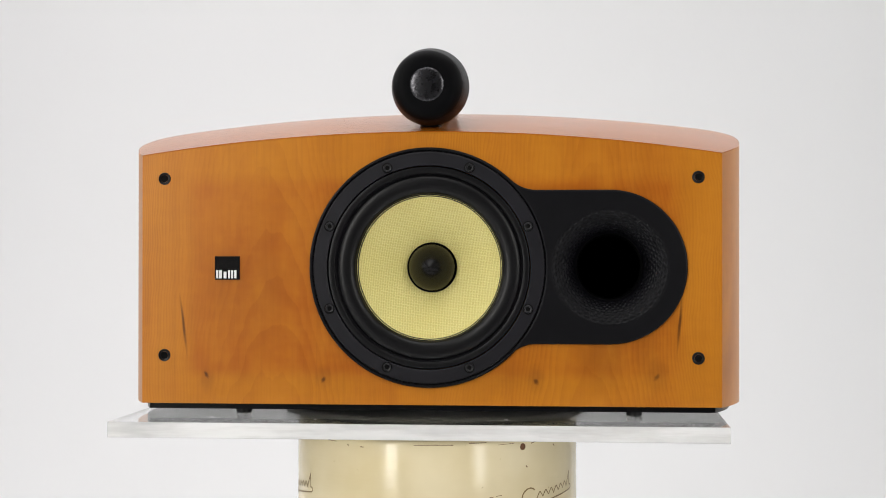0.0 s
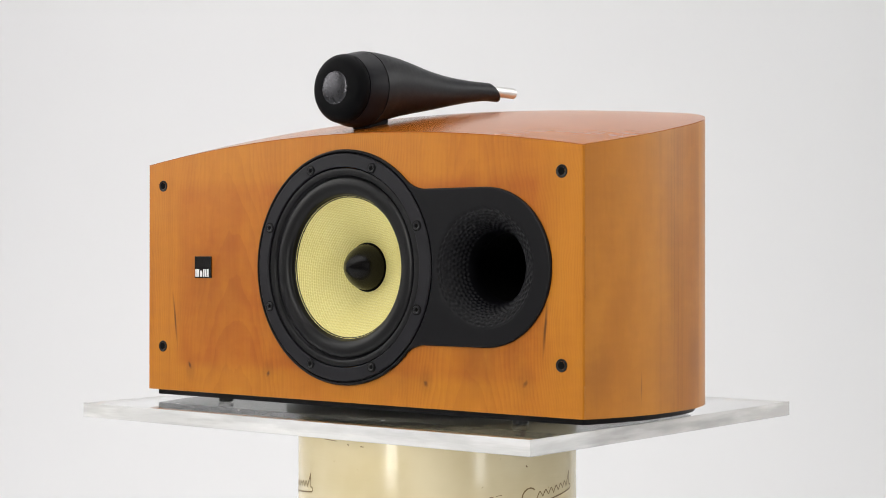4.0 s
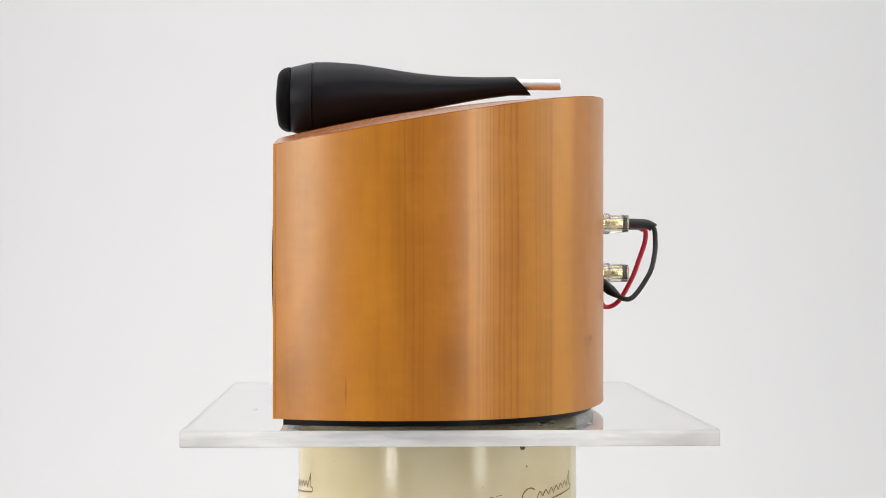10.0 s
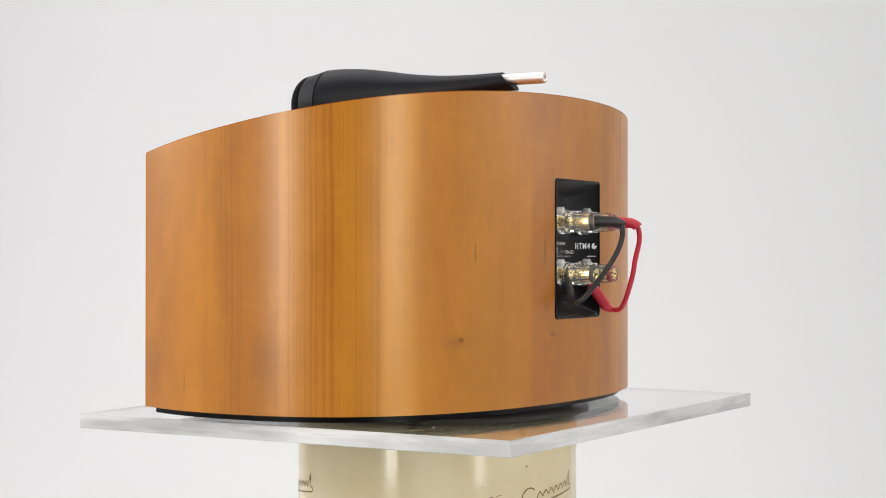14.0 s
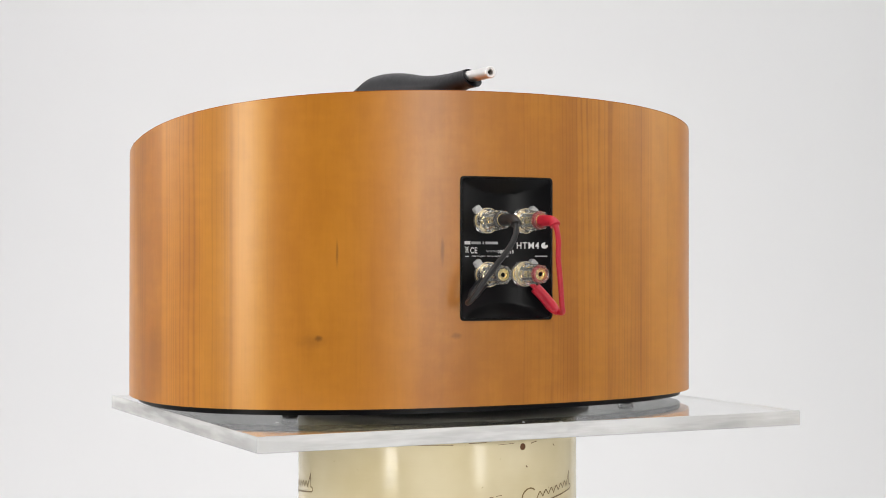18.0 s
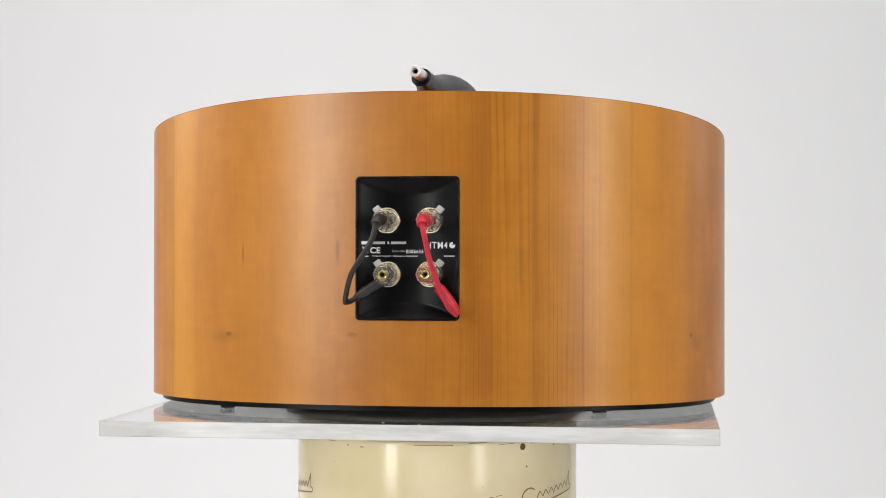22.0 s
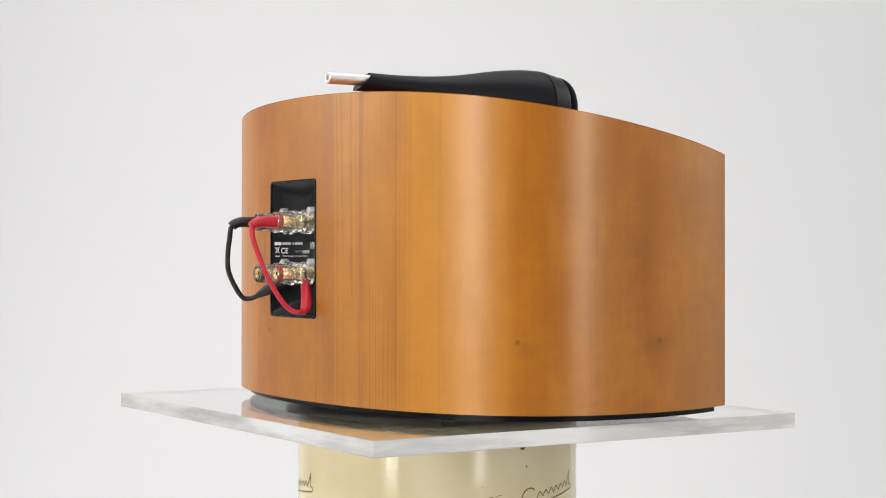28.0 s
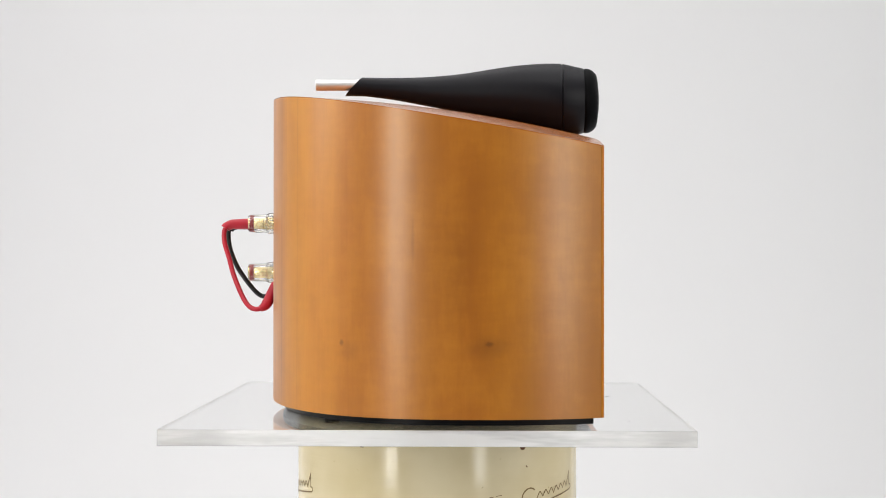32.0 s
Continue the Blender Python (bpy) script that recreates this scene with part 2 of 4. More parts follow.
def kevlar():
    """Yellow woven cone."""
    n = Nodes("yellow_woven_cone")
    c = n.coords()
    turn = n.add("ShaderNodeVectorRotate", Vector=c, Angle=radians(5))
    turn.rotation_type = "Y_AXIS"
    x, _, z = n.add("ShaderNodeSeparateXYZ", Vector=turn.outputs[0]).outputs[:3]
    k = 2 * math.pi / 0.0028
    a = n.math("SINE", n.math("MULTIPLY", x, k))
    b = n.math("SINE", n.math("MULTIPLY", z, k))
    over = n.span(n.math("MULTIPLY", a, b), -0.12, 0.12)      # which thread lies on top
    warp, weft = n.math("ABSOLUTE", a), n.math("ABSOLUTE", b)
    rise = n.math("ADD", n.math("MULTIPLY", over, weft), n.math("MULTIPLY", n.math("SUBTRACT", 1.0, over), warp))
    broad = n.noise(c, 30, 2)
    col = n.mix(n.span(rise, 0.15, 0.9, 0, 1), (0.60, 0.46, 0.07), (0.99, 0.91, 0.38))
    col = n.mix(n.math("MULTIPLY", over, 0.40), col, (0.99, 0.91, 0.42))
    col = n.mix(n.span(broad, 0.3, 0.7, 0, 0.16), col, (0.78, 0.63, 0.16))
    n.set(Base_Color=col, Roughness=0.30, Specular_IOR_Level=0.62)
    n.bump(rise, 0.7, 0.0006)
    return n.mat


def enamel():
    """Aged cream enamel on tin, with fine dents."""
    n = Nodes("cream_enamel")
    c = n.coords()
    broad, fine = n.noise(c, 14, 3), n.noise(n.scaled(c, (60, 60, 12)), 1, 4)
    col = n.ramp(broad, (0.3, (0.64, 0.54, 0.32)), (0.7, (0.74, 0.65, 0.44)))
    speck = n.span(n.noise(c, 160, 2), 0.74, 0.79, 0, 0.6)
    col = n.mix(speck, col, (0.30, 0.20, 0.08))
    n.set(Base_Color=col, Roughness=n.span(fine, 0.3, 0.7, 0.11, 0.21), Specular_IOR_Level=0.55)
    n.bump(n.math("ADD", n.noise(n.scaled(c, (18, 18, 40)), 1, 2), n.math("MULTIPLY", n.noise(n.scaled(c, (30, 30, 330)), 1, 3), 0.22)), 0.13, 0.003)
    return n.mat


def paper(name, colour, rough=0.85):
    n = Nodes(name)
    c = n.coords()
    broad, fine = n.noise(c, 0.9, 3), n.noise(c, 220, 3)
    n.set(Base_Color=n.ramp(broad, (0.3, tuple(v * 0.985 for v in colour)), (0.7, colour)), Roughness=rough, Specular_IOR_Level=0.25)
    n.bump(fine, 0.05, 0.0005)
    return n.mat


KEVLAR, CREAM = kevlar(), enamel()
PAPER = paper("white_paper_sweep", (0.78, 0.78, 0.79))
WALL = paper("pale_wall_paint", (0.68, 0.68, 0.675))
# dark colour stands for the dimness behind the camera, keeping reflections dark
DIM_WALL = paper("dim_room_wall", (0.07, 0.07, 0.075))
FLOOR = paper("grey_floor_paint", (0.20, 0.20, 0.20), 0.6)

# ---- building helpers ----


def part(name, bm, material, parent, label="", smooth=True, sharp=35):
    """Links a bmesh as one mesh object under a thing or part."""
    bm.normal_update()
    data = bpy.data.meshes.new(name)
    bm.to_mesh(data)
    bm.free()
    for m in material if isinstance(material, (list, tuple)) else [material]:
        data.materials.append(m)
    if smooth:
        data.polygons.foreach_set("use_smooth", [True] * len(data.polygons))
        data.set_sharp_from_angle(angle=radians(sharp))
    ob = new(name, data)
    if parent:
        ob.parent = parent
    return tagged(ob, label=label)


def soften(ob, width=0.0008, segments=2, angle=40):
    mod = ob.modifiers.new("edge", "BEVEL")
    mod.width, mod.segments, mod.limit_method, mod.angle_limit = width, segments, "ANGLE", radians(angle)
    return ob


def lathe(profile, centre, segments=96, axis="y", close=False):
    """profile: (radius, along) pairs; turned round the axis through centre."""
    bm = bmesh.new()
    cx, cy, cz = centre
    rings = []
    for r, a in profile:
        if r < 1e-6:
            p = (cx, cy + a, cz) if axis == "y" else (cx, cy, cz + a)
            rings.append([bm.verts.new(p)])
            continue
        ring = []
        for i in range(segments):
            w = 2 * math.pi * i / segments
            u, v = r * math.cos(w), r * math.sin(w)
            ring.append(bm.verts.new((cx + u, cy + a, cz + v) if axis == "y" else (cx + u, cy + v, cz + a)))
        rings.append(ring)
    pairs = list(zip(rings, rings[1:])) + ([(rings[-1], rings[0])] if close else [])
    for a, b in pairs:
        for i in range(segments):
            j = (i + 1) % segments
            quad = [a[i % len(a)], a[j % len(a)], b[j % len(b)], b[i % len(b)]]
            quad = list(dict.fromkeys(quad))
            if len(quad) > 2:
                bm.faces.new(quad)
    bmesh.ops.recalc_face_normals(bm, faces=bm.faces)
    return bm


def spline(points, steps=8):
    """A smooth polyline through the points (Catmull-Rom)."""
    p = [Vector(q) for q in points]
    p = [2 * p[0] - p[1]] + p + [2 * p[-1] - p[-2]]
    out = []
    for i in range(1, len(p) - 2):
        a, b, c, d = p[i - 1:i + 3]
        for k in range(steps):
            t = k / steps
            out.append(0.5 * (2 * b + (c - a) * t + (2 * a - 5 * b + 4 * c - d) * t * t + (3 * b - a - 3 * c + d) * t ** 3))
    return out + [p[-2]]


def hose(line, radii, segments=14):
    """A tube along a polyline, closed at both ends."""
    bm = bmesh.new()
    rings, up = [], Vector((1, 0, 0))
    for i, c in enumerate(line):
        d = (line[min(i + 1, len(line) - 1)] - line[max(i - 1, 0)]).normalized()
        s = d.cross(up).normalized()
        up = s.cross(d).normalized()
        r = radii(i / (len(line) - 1)) if callable(radii) else radii
        rings.append([bm.verts.new(c + r * (math.cos(w) * s + math.sin(w) * up)) for w in (2 * math.pi * k / segments for k in range(segments))])
    for a, b in zip(rings, rings[1:]):
        for i in range(segments):
            j = (i + 1) % segments
            bm.faces.new((a[i], a[j], b[j], b[i]))
    bm.faces.new(rings[0][::-1]), bm.faces.new(rings[-1])
    bmesh.ops.recalc_face_normals(bm, faces=bm.faces)
    return bm


def box(x0, x1, y0, y1, z0, z1, bevel=0.0, segments=2):
    bm = bmesh.new()
    bmesh.ops.create_cube(bm, size=1.0)
    bmesh.ops.transform(bm, matrix=Matrix.Translation(((x0 + x1) / 2, (y0 + y1) / 2, (z0 + z1) / 2)) @ Matrix.Diagonal((x1 - x0, y1 - y0, z1 - z0, 1)), verts=bm.verts)
    if bevel:
        bmesh.ops.bevel(bm, geom=bm.edges[:], offset=bevel, segments=segments, affect="EDGES", profile=0.5)
    return bm


def slab(loops, y0, y1, flare=0.0):
    """A panel in the x-z plane between y0 (front) and y1, the first loop its outline and the others holes through it."""
    bm = bmesh.new()
    edges, sides = [], []
    for loop in loops:
        verts = [bm.verts.new((x, y0, z)) for x, z in loop]
        edges += [bm.edges.new((a, b)) for a, b in zip(verts, verts[1:] + verts[:1])]
        sides.append(verts)
    bmesh.ops.triangle_fill(bm, use_beauty=True, use_dissolve=False, edges=edges)
    faces = bm.faces[:]
    back = {}
    for k, verts in enumerate(sides):
        for v in verts:
            out = flare * (v.co.x - CX) if k == 0 else 0.0
            back[v] = bm.verts.new((v.co.x + out, y1, v.co.z))
    for verts in sides:
        for a, b in zip(verts, verts[1:] + verts[:1]):
            bm.faces.new((a, b, back[b], back[a]))
    for f in faces:
        bm.faces.new([back[v] for v in f.verts][::-1])
    bmesh.ops.recalc_face_normals(bm, faces=bm.faces)
    return bm


def ring_points(x, z, r, n=96):
    return [(x + r * math.cos(2 * math.pi * i / n), z + r * math.sin(2 * math.pi * i / n)) for i in range(n)]


# ---- studio: the setting ----


def studio():
    # invented plain room; its unseen south wall is darkened to dim the reflections
    x0, x1, y0, y1, top, t = -2.6, 2.6, -3.6, 2.6, 2.6, 0.1
    for name, b, m in (("floor", (x0 - t, x1 + t, y0 - t, y1 + t, -t, 0), FLOOR),
                       ("ceiling", (x0 - t, x1 + t, y0 - t, y1 + t, top, top + t), WALL),
                       ("wall_west", (x0 - t, x0, y0, y1, 0, top), WALL), ("wall_east", (x1, x1 + t, y0, y1, 0, top), WALL),
                       ("wall_south", (x0 - t, x1 + t, y0 - t, y0, 0, top), DIM_WALL), ("wall_north", (x0 - t, x1 + t, y1, y1 + t, 0, top), WALL)):
        tagged(part(name, box(*b), m, None, smooth=False), "plain painted studio surface closing the room", "wall", kind="structure")
    # one sheet of paper: along the floor, a wide bend, then up the far wall
    line = [(-1.3, 0.004), (0.0, 0.004), (1.0, 0.004)]
    r = 1.1
    line += [(1.2 + r * math.sin(w), 0.004 + r * (1 - math.cos(w))) for w in (i * math.pi / 2 / 24 for i in range(25))]
    line += [(1.2 + r, 2.5)]
    bm = bmesh.new()
    rows = [[bm.verts.new((x, y, z)) for x in (-2.4, 2.4)] for y, z in line]
    for a, b in zip(rows, rows[1:]):
        bm.faces.new((a[0], a[1], b[1], b[0]))
    sheet = part("backdrop", bm, PAPER, None, sharp=80)
    mod = sheet.modifiers.new("thickness", "SOLIDIFY")
    mod.thickness, mod.offset = 0.003, 0
    tagged(sheet, "seamless white paper backdrop curving up behind the drum", "backdrop", kind="structure")


studio()

# ---- the drum and its turntable ----
DRUM_R, DRUM_TOP = 0.1305, PLATE_Z - 0.0215


def on_drum(bm, line, width, lift=0.0003):
    """A flat stroke on the drum's wall along (degrees from the middle, height) points."""
    r = DRUM_R + lift
    pts = [(radians(a) * r, z) for a, z in line]
    rows = []
    for i, (s, z) in enumerate(pts):
        (sa, za), (sb, zb) = pts[max(i - 1, 0)], pts[min(i + 1, len(pts) - 1)]
        d = Vector((sb - sa, zb - za)).normalized()
        nx, nz = -d.y * width / 2, d.x * width / 2
        rows.append([bm.verts.new((r * math.sin(q / r), -r * math.cos(q / r), h)) for q, h in ((s + nx, z + nz), (s - nx, z - nz))])
    for a, b in zip(rows, rows[1:]):
        bm.faces.new((a[0], a[1], b[1], b[0]))


def drum():
    ob = new("tin_drum")
    tagged(ob, "round cream enamelled tin drum with brown script marks", "drum")
    z = DRUM_TOP
    wall = [(0.0, 0.007), (DRUM_R - 0.003, 0.007), (DRUM_R, 0.010), (DRUM_R, z - 0.006), (DRUM_R - 0.0006, z - 0.0035), (DRUM_R - 0.002, z - 0.001), (DRUM_R - 0.005, z), (DRUM_R - 0.010, z), (DRUM_R - 0.011, z - 0.004), (0.0, z - 0.004)]
    part("drum_wall", lathe(wall, (0, 0, 0), 160, "z"), CREAM, ob, sharp=60)
    a, h, r = 35.0, -0.0297, 0.0023
    w = radians(a)
    bm = lathe([(0, 0.0005), (r, 0.0005), (r * 1.25, 0.0003), (r * 1.35, -0.0006)], (0, 0, 0), 20, "y")
    bmesh.ops.transform(bm, matrix=pose(DRUM_R * math.sin(w), -DRUM_R * math.cos(w), PLATE_Z + h, 0, 0, a + 180), verts=bm.verts)
    part("rivet_hole", bm, RUST, ob, "dark rusty rivet near the rim")
    # brown trade mark: plain waves with an underline and a tall end stroke
    for a0, a1, h0, h1 in ((32.5, 68.5, -0.0805, -0.0700), (-96.0, -58.5, -0.0800, -0.0715)):
        bm = bmesh.new()
        at = lambda f, dz: (a0 + (a1 - a0) * f, PLATE_Z + h0 + (h1 - h0) * f + dz)
        big = [at(0.16 + 0.10 * math.cos(w), 0.0045 + 0.0075 * math.sin(w)) for w in (radians(40 + 10 * i) for i in range(30))]
        on_drum(bm, big, 0.0013)
        wave = [at(0.27 + 0.58 * i / 80 + 0.008 * math.sin(math.pi * 12 * i / 80), 0.0006 + 0.0058 * abs(math.sin(math.pi * 6 * i / 80)) ** 0.7) for i in range(81)]
        on_drum(bm, wave, 0.0010)
        on_drum(bm, [at(0.84, 0.001), at(0.88, 0.006), at(0.93, 0.0135)], 0.0011)
        on_drum(bm, [at(0.93, 0.0135), at(0.92, 0.006), at(0.93, 0.001)], 0.0008)
        end = [at(0.93 + 0.05 * math.sin(w), -0.0012 + 0.0022 * math.cos(w)) for w in (radians(12 * i) for i in range(16))]
        on_drum(bm, end, 0.0010)
        on_drum(bm, [at(0.95 - 0.75 * i / 20, -0.0034) for i in range(21)], 0.0012)
        part("script_mark", bm, BROWN_INK, ob, "thin brown trade mark, plain strokes", smooth=False)
    # scratches and specks; strokes under the rim also stand for the plate's shade
    for line, w in (([(18.5, -0.0745), (20.5, -0.0722), (22, -0.0718)], 0.0006), ([(23, -0.0714), (25.5, -0.0708)], 0.0005),
                    ([(36.6, -0.0465), (37.2, -0.0482)], 0.0011), ([(-37.2, -0.0278), (-36.6, -0.0290)], 0.0009),
                    ([(-31, -0.0292), (-29.6, -0.0294)], 0.0008), ([(-9, -0.0262), (-2, -0.0258), (6, -0.0260)], 0.0004), ([(12, -0.0247), (19, -0.0243)], 0.0005),
                    ([(24, -0.0268), (31, -0.0261)], 0.0004), ([(39, -0.0272), (42, -0.0259)], 0.0007), ([(-50, -0.0255), (-43, -0.0262)], 0.0005), ([(52, -0.0300), (53, -0.0318)], 0.0008)):
        bm = bmesh.new()
        on_drum(bm, [(a, PLATE_Z + h) for a, h in line], w)
        part("scratch", bm, RUST, ob, smooth=False)
    return ob


drum()


def platter():
    ob = new("turntable_disc")
    ob.location = (0, 0, DRUM_TOP)
    tagged(ob, "dark grey turntable disc between drum and clear plate", "turntable")
    part("disc", lathe([(0, 0), (0.120, 0), (0.121, 0.0036), (0.1410, 0.0040), (0.1420, 0.0048), (0.1420, 0.0074), (0.1412, 0.0082), (0, 0.0082)], (0, 0, 0), 96, "z"), PLATTER, ob, sharp=40)
    return ob


PLATTER_THING = platter()


def plate():
    ob = new("acrylic_plate")
    ob.location = (0, 0, PLATE_Z)
    tagged(ob, "clear acrylic sheet with sawn edges carrying the loudspeaker", "plate")
    bm = box(-0.2557, 0.2557, -0.2117, 0.2153, -0.0130, 0.0, 0.0004, 1)
    for f in bm.faces:
        f.material_index = 0 if abs(f.normal.z) > 0.9 else 1
    pane = part("sheet", bm, [ACRYLIC, ACRYLIC_EDGE], ob, smooth=False)
    pane.visible_shadow = False
    for x, y, s in ((0.2041, 0.1181, 0.0016), (-0.0131, 0.2090, 0.0013), (-0.0875, -0.1750, 0.0014), (0.0727, -0.1652, 0.0020), (0.0179, 0.2010, 0.0014), (-0.1782, -0.1640, 0.0018)):
        part("dust_fleck", lathe([(0, 0), (s, 0), (s * 0.7, 0.0003), (0, 0.0004)], (x, y, 0.00005), 7, "z"), GREY_INK, ob, "pale dust fleck", smooth=False)
    return ob


PLATE_THING = plate()

# ---- the loudspeaker ----
SPEAKER = new("loudspeaker")
SPEAKER.location = (0, 0, PLATE_Z)
tagged(SPEAKER, "cherry-veneered centre loudspeaker with yellow cone and black tweeter pod on top", "speaker")
HALF_FRONT, HALF_MAX, WIDEST_Y = 0.250, 0.2722, -0.0425
LIP = 0.0006
BAFFLE = 0.0022


def top_z(x, y):
    """Height of the domed top over the plan."""
    u, v = x - CX, y + 0.14
    return 0.2444 + 0.25128 * v - 0.45917 * v * v + u * u * (-0.31143 - 0.05473 * v + 1.48993 * v * v)


def half_plan(y_start, inset=0.0):
    """Right half of the cabinet's plan from the front corner to the rear middle: (x, y), x from the middle plane."""
    pts = []
    for i in range(17):
        y = y_start + (WIDEST_Y - y_start) * i / 17
        pts.append((HALF_MAX - (HALF_MAX - HALF_FRONT) * ((WIDEST_Y - y) / (WIDEST_Y - FRONT_Y)) ** 2, y))
    for i in range(73):
        w = math.pi / 2 * i / 72
        pts.append((HALF_MAX * max(0.0, math.cos(w)) ** (2 / 2.222), WIDEST_Y + (REAR_Y - WIDEST_Y) * math.sin(w) ** (2 / 2.5906)))
    return [(x - inset * (x / HALF_MAX), y - (inset if y > 0 else -inset * 0.0) * max(0, y) / REAR_Y) for x, y in pts]


def rear_y(x):
    """The rear wall's y at x from the middle plane."""
    c = min(1.0, (abs(x) / HALF_MAX)) ** (2.222 / 2)
    return WIDEST_Y + (REAR_Y - WIDEST_Y) * math.sqrt(max(0, 1 - c * c)) ** (2 / 2.5906)


# the terminal opening, from the middle plane; its rim reaches FRAME further out
FRAME = 0.0016
PAN_X0, PAN_X1, PAN_Z0, PAN_Z1 = -0.0432 + FRAME, 0.0467 - FRAME, 0.0823 + FRAME, 0.2057 - FRAME


def cabinet():
    depth = BAFFLE
    right = half_plan(FRONT_Y + depth)
    # columns at the terminal opening
    right = [p for p in right if p[0] > PAN_X1 + 0.002]
    mid = [(x, rear_y(x)) for x in [PAN_X1 - (PAN_X1 - PAN_X0) * i / 20 for i in range(21)]]
    left = [(-x, y) for x, y in half_plan(FRONT_Y + depth) if -x < PAN_X0 - 0.002][::-1]
    plan = right + mid + left
    run, u = [0.0], 0.0
    for a, b in zip(plan, plan[1:]):
        u += math.hypot(b[0] - a[0], b[1] - a[1])
        run.append(u)
    n0, n1 = len(right), len(right) + len(mid) - 1
    bm = bmesh.new()
    layer = bm.loops.layers.uv.new("UVMap")
    cols = []
    for x, y in plan:
        z1 = top_z(CX + x, y) - LIP
        zs = [BOTTOM_Z, BOTTOM_Z + 0.001, PAN_Z0, PAN_Z1, z1]
        cols.append([bm.verts.new((CX + x, y, z)) for z in zs])
    for i in range(len(plan) - 1):
        for k in range(4):
            if k == 2 and n0 <= i < n1:
                continue
            f = bm.faces.new((cols[i][k], cols[i + 1][k], cols[i + 1][k + 1], cols[i][k + 1]))
            for loop, (q, v) in zip(f.loops, ((i, 0), (i + 1, 0), (i + 1, 1), (i, 1))):
                loop[layer].uv = (run[q], loop.vert.co.z)
    # under side
    bm.faces.new([c[0] for c in cols][::-1])
    return part("cabinet", bm, [WOOD_SIDE], SPEAKER, "curved cherry-veneered wrap of sides and back", sharp=50)


def top_panel():
    """The domed top, laid over the wrap with a thin light edge."""
    right = half_plan(FRONT_Y)
    rows = []
    bm = bmesh.new()
    layer = bm.loops.layers.uv.new("UVMap")
    # each row runs across at one y
    nx = 28
    for x, y in right[:-1]:
        row = []
        for i in range(nx + 1):
            u = CX + x * (1 - 2 * i / nx)
            row.append(bm.verts.new((u, y, top_z(u, y))))
        rows.append(row)
    tip = bm.verts.new((CX, REAR_Y, top_z(CX, REAR_Y)))
    for a, b in zip(rows, rows[1:]):
        for i in range(nx):
            bm.faces.new((a[i], b[i], b[i + 1], a[i + 1]))
    for i in range(nx):
        bm.faces.new((rows[-1][i], tip, rows[-1][i + 1]))
    bmesh.ops.recalc_face_normals(bm, faces=bm.faces)
    if sum(f.normal.z for f in bm.faces) < 0:
        bmesh.ops.reverse_faces(bm, faces=bm.faces)
    rim = [e for e in bm.edges if e.is_boundary]
    made = bmesh.ops.extrude_edge_only(bm, edges=rim)["geom"]
    for v in made:
        if isinstance(v, bmesh.types.BMVert):
            v.co.z -= LIP
    bmesh.ops.recalc_face_normals(bm, faces=bm.faces)
    for f in bm.faces:
        for loop in f.loops:
            loop[layer].uv = (loop.vert.co.y, loop.vert.co.x)
    ob = part("top_panel", bm, [WOOD_TOP], SPEAKER, "domed cherry top rising to the back", sharp=50)
    return soften(ob, 0.0002, 2, 50)


WOOFER = (CX + 0.0007, 0.1276)
PORT = (CX + 0.1555, 0.1283)
TRIM_R, POD_R = 0.1033, 0.0659


def pod_outline(grow=0.0, n=96):
    """Round driver trim that runs into a round-ended port plate, with filleted necks."""
    (wx, wz), (px, pz) = WOOFER, PORT
    R, r, f = TRIM_R + grow, POD_R + grow, 0.032 - grow
    # fillet circle: tangent to the driver circle and the straight edge z = pz + r
    dz = (pz + r + f) - wz
    fx = wx + math.sqrt((R + f) ** 2 - dz * dz)
    a = math.atan2(dz, fx - wx)
    pts = []
    for i in range(n + 1):           # driver circle, the long way round
        w = a + (2 * math.pi - 2 * a) * i / n
        pts.append((wx + R * math.cos(w), wz + R * math.sin(w)))
    low = pz - r - f
    a2 = math.atan2(wz - low, wx - fx)
    for i in range(1, 13):           # lower fillet
        w = a2 + (math.pi / 2 - a2) * i / 12
        pts.append((fx + f * math.cos(w), low + f * math.sin(w)))
    for i in range(0, 49):           # port end
        w = -math.pi / 2 + math.pi * i / 48
        pts.append((px + r * math.cos(w), pz + r * math.sin(w)))
    high = pz + r + f
    a3 = math.atan2(wz - high, wx - fx)
    for i in range(0, 12):           # upper fillet
        w = -math.pi / 2 + (a3 + math.pi / 2) * i / 12 if a3 > -math.pi / 2 else -math.pi / 2 - (-math.pi / 2 - a3) * i / 12
        pts.append((fx + f * math.cos(w), high + f * math.sin(w)))
    return pts


def baffle():
    n = 64
    loop = [(CX - HALF_FRONT, BOTTOM_Z), (CX + HALF_FRONT, BOTTOM_Z)]
    for i in range(n + 1):
        x = CX + HALF_FRONT * (1 - 2 * i / n)
        loop.append((x, top_z(x, FRONT_Y) - LIP))
    hole = pod_outline(-0.004)[::-1]
    bm = slab([loop, hole], FRONT_Y, FRONT_Y + BAFFLE, 0.0010 / HALF_FRONT)
    layer = bm.loops.layers.uv.new("UVMap")
    for f in bm.faces:
        for c in f.loops:
            c[layer].uv = (c.vert.co.x, c.vert.co.z)
    ob = part("front_baffle", bm, [WOOD_FRONT], SPEAKER, "flat cherry front, darker where a grille covered it", smooth=False)
    return soften(ob, 0.0003, 1, 60)


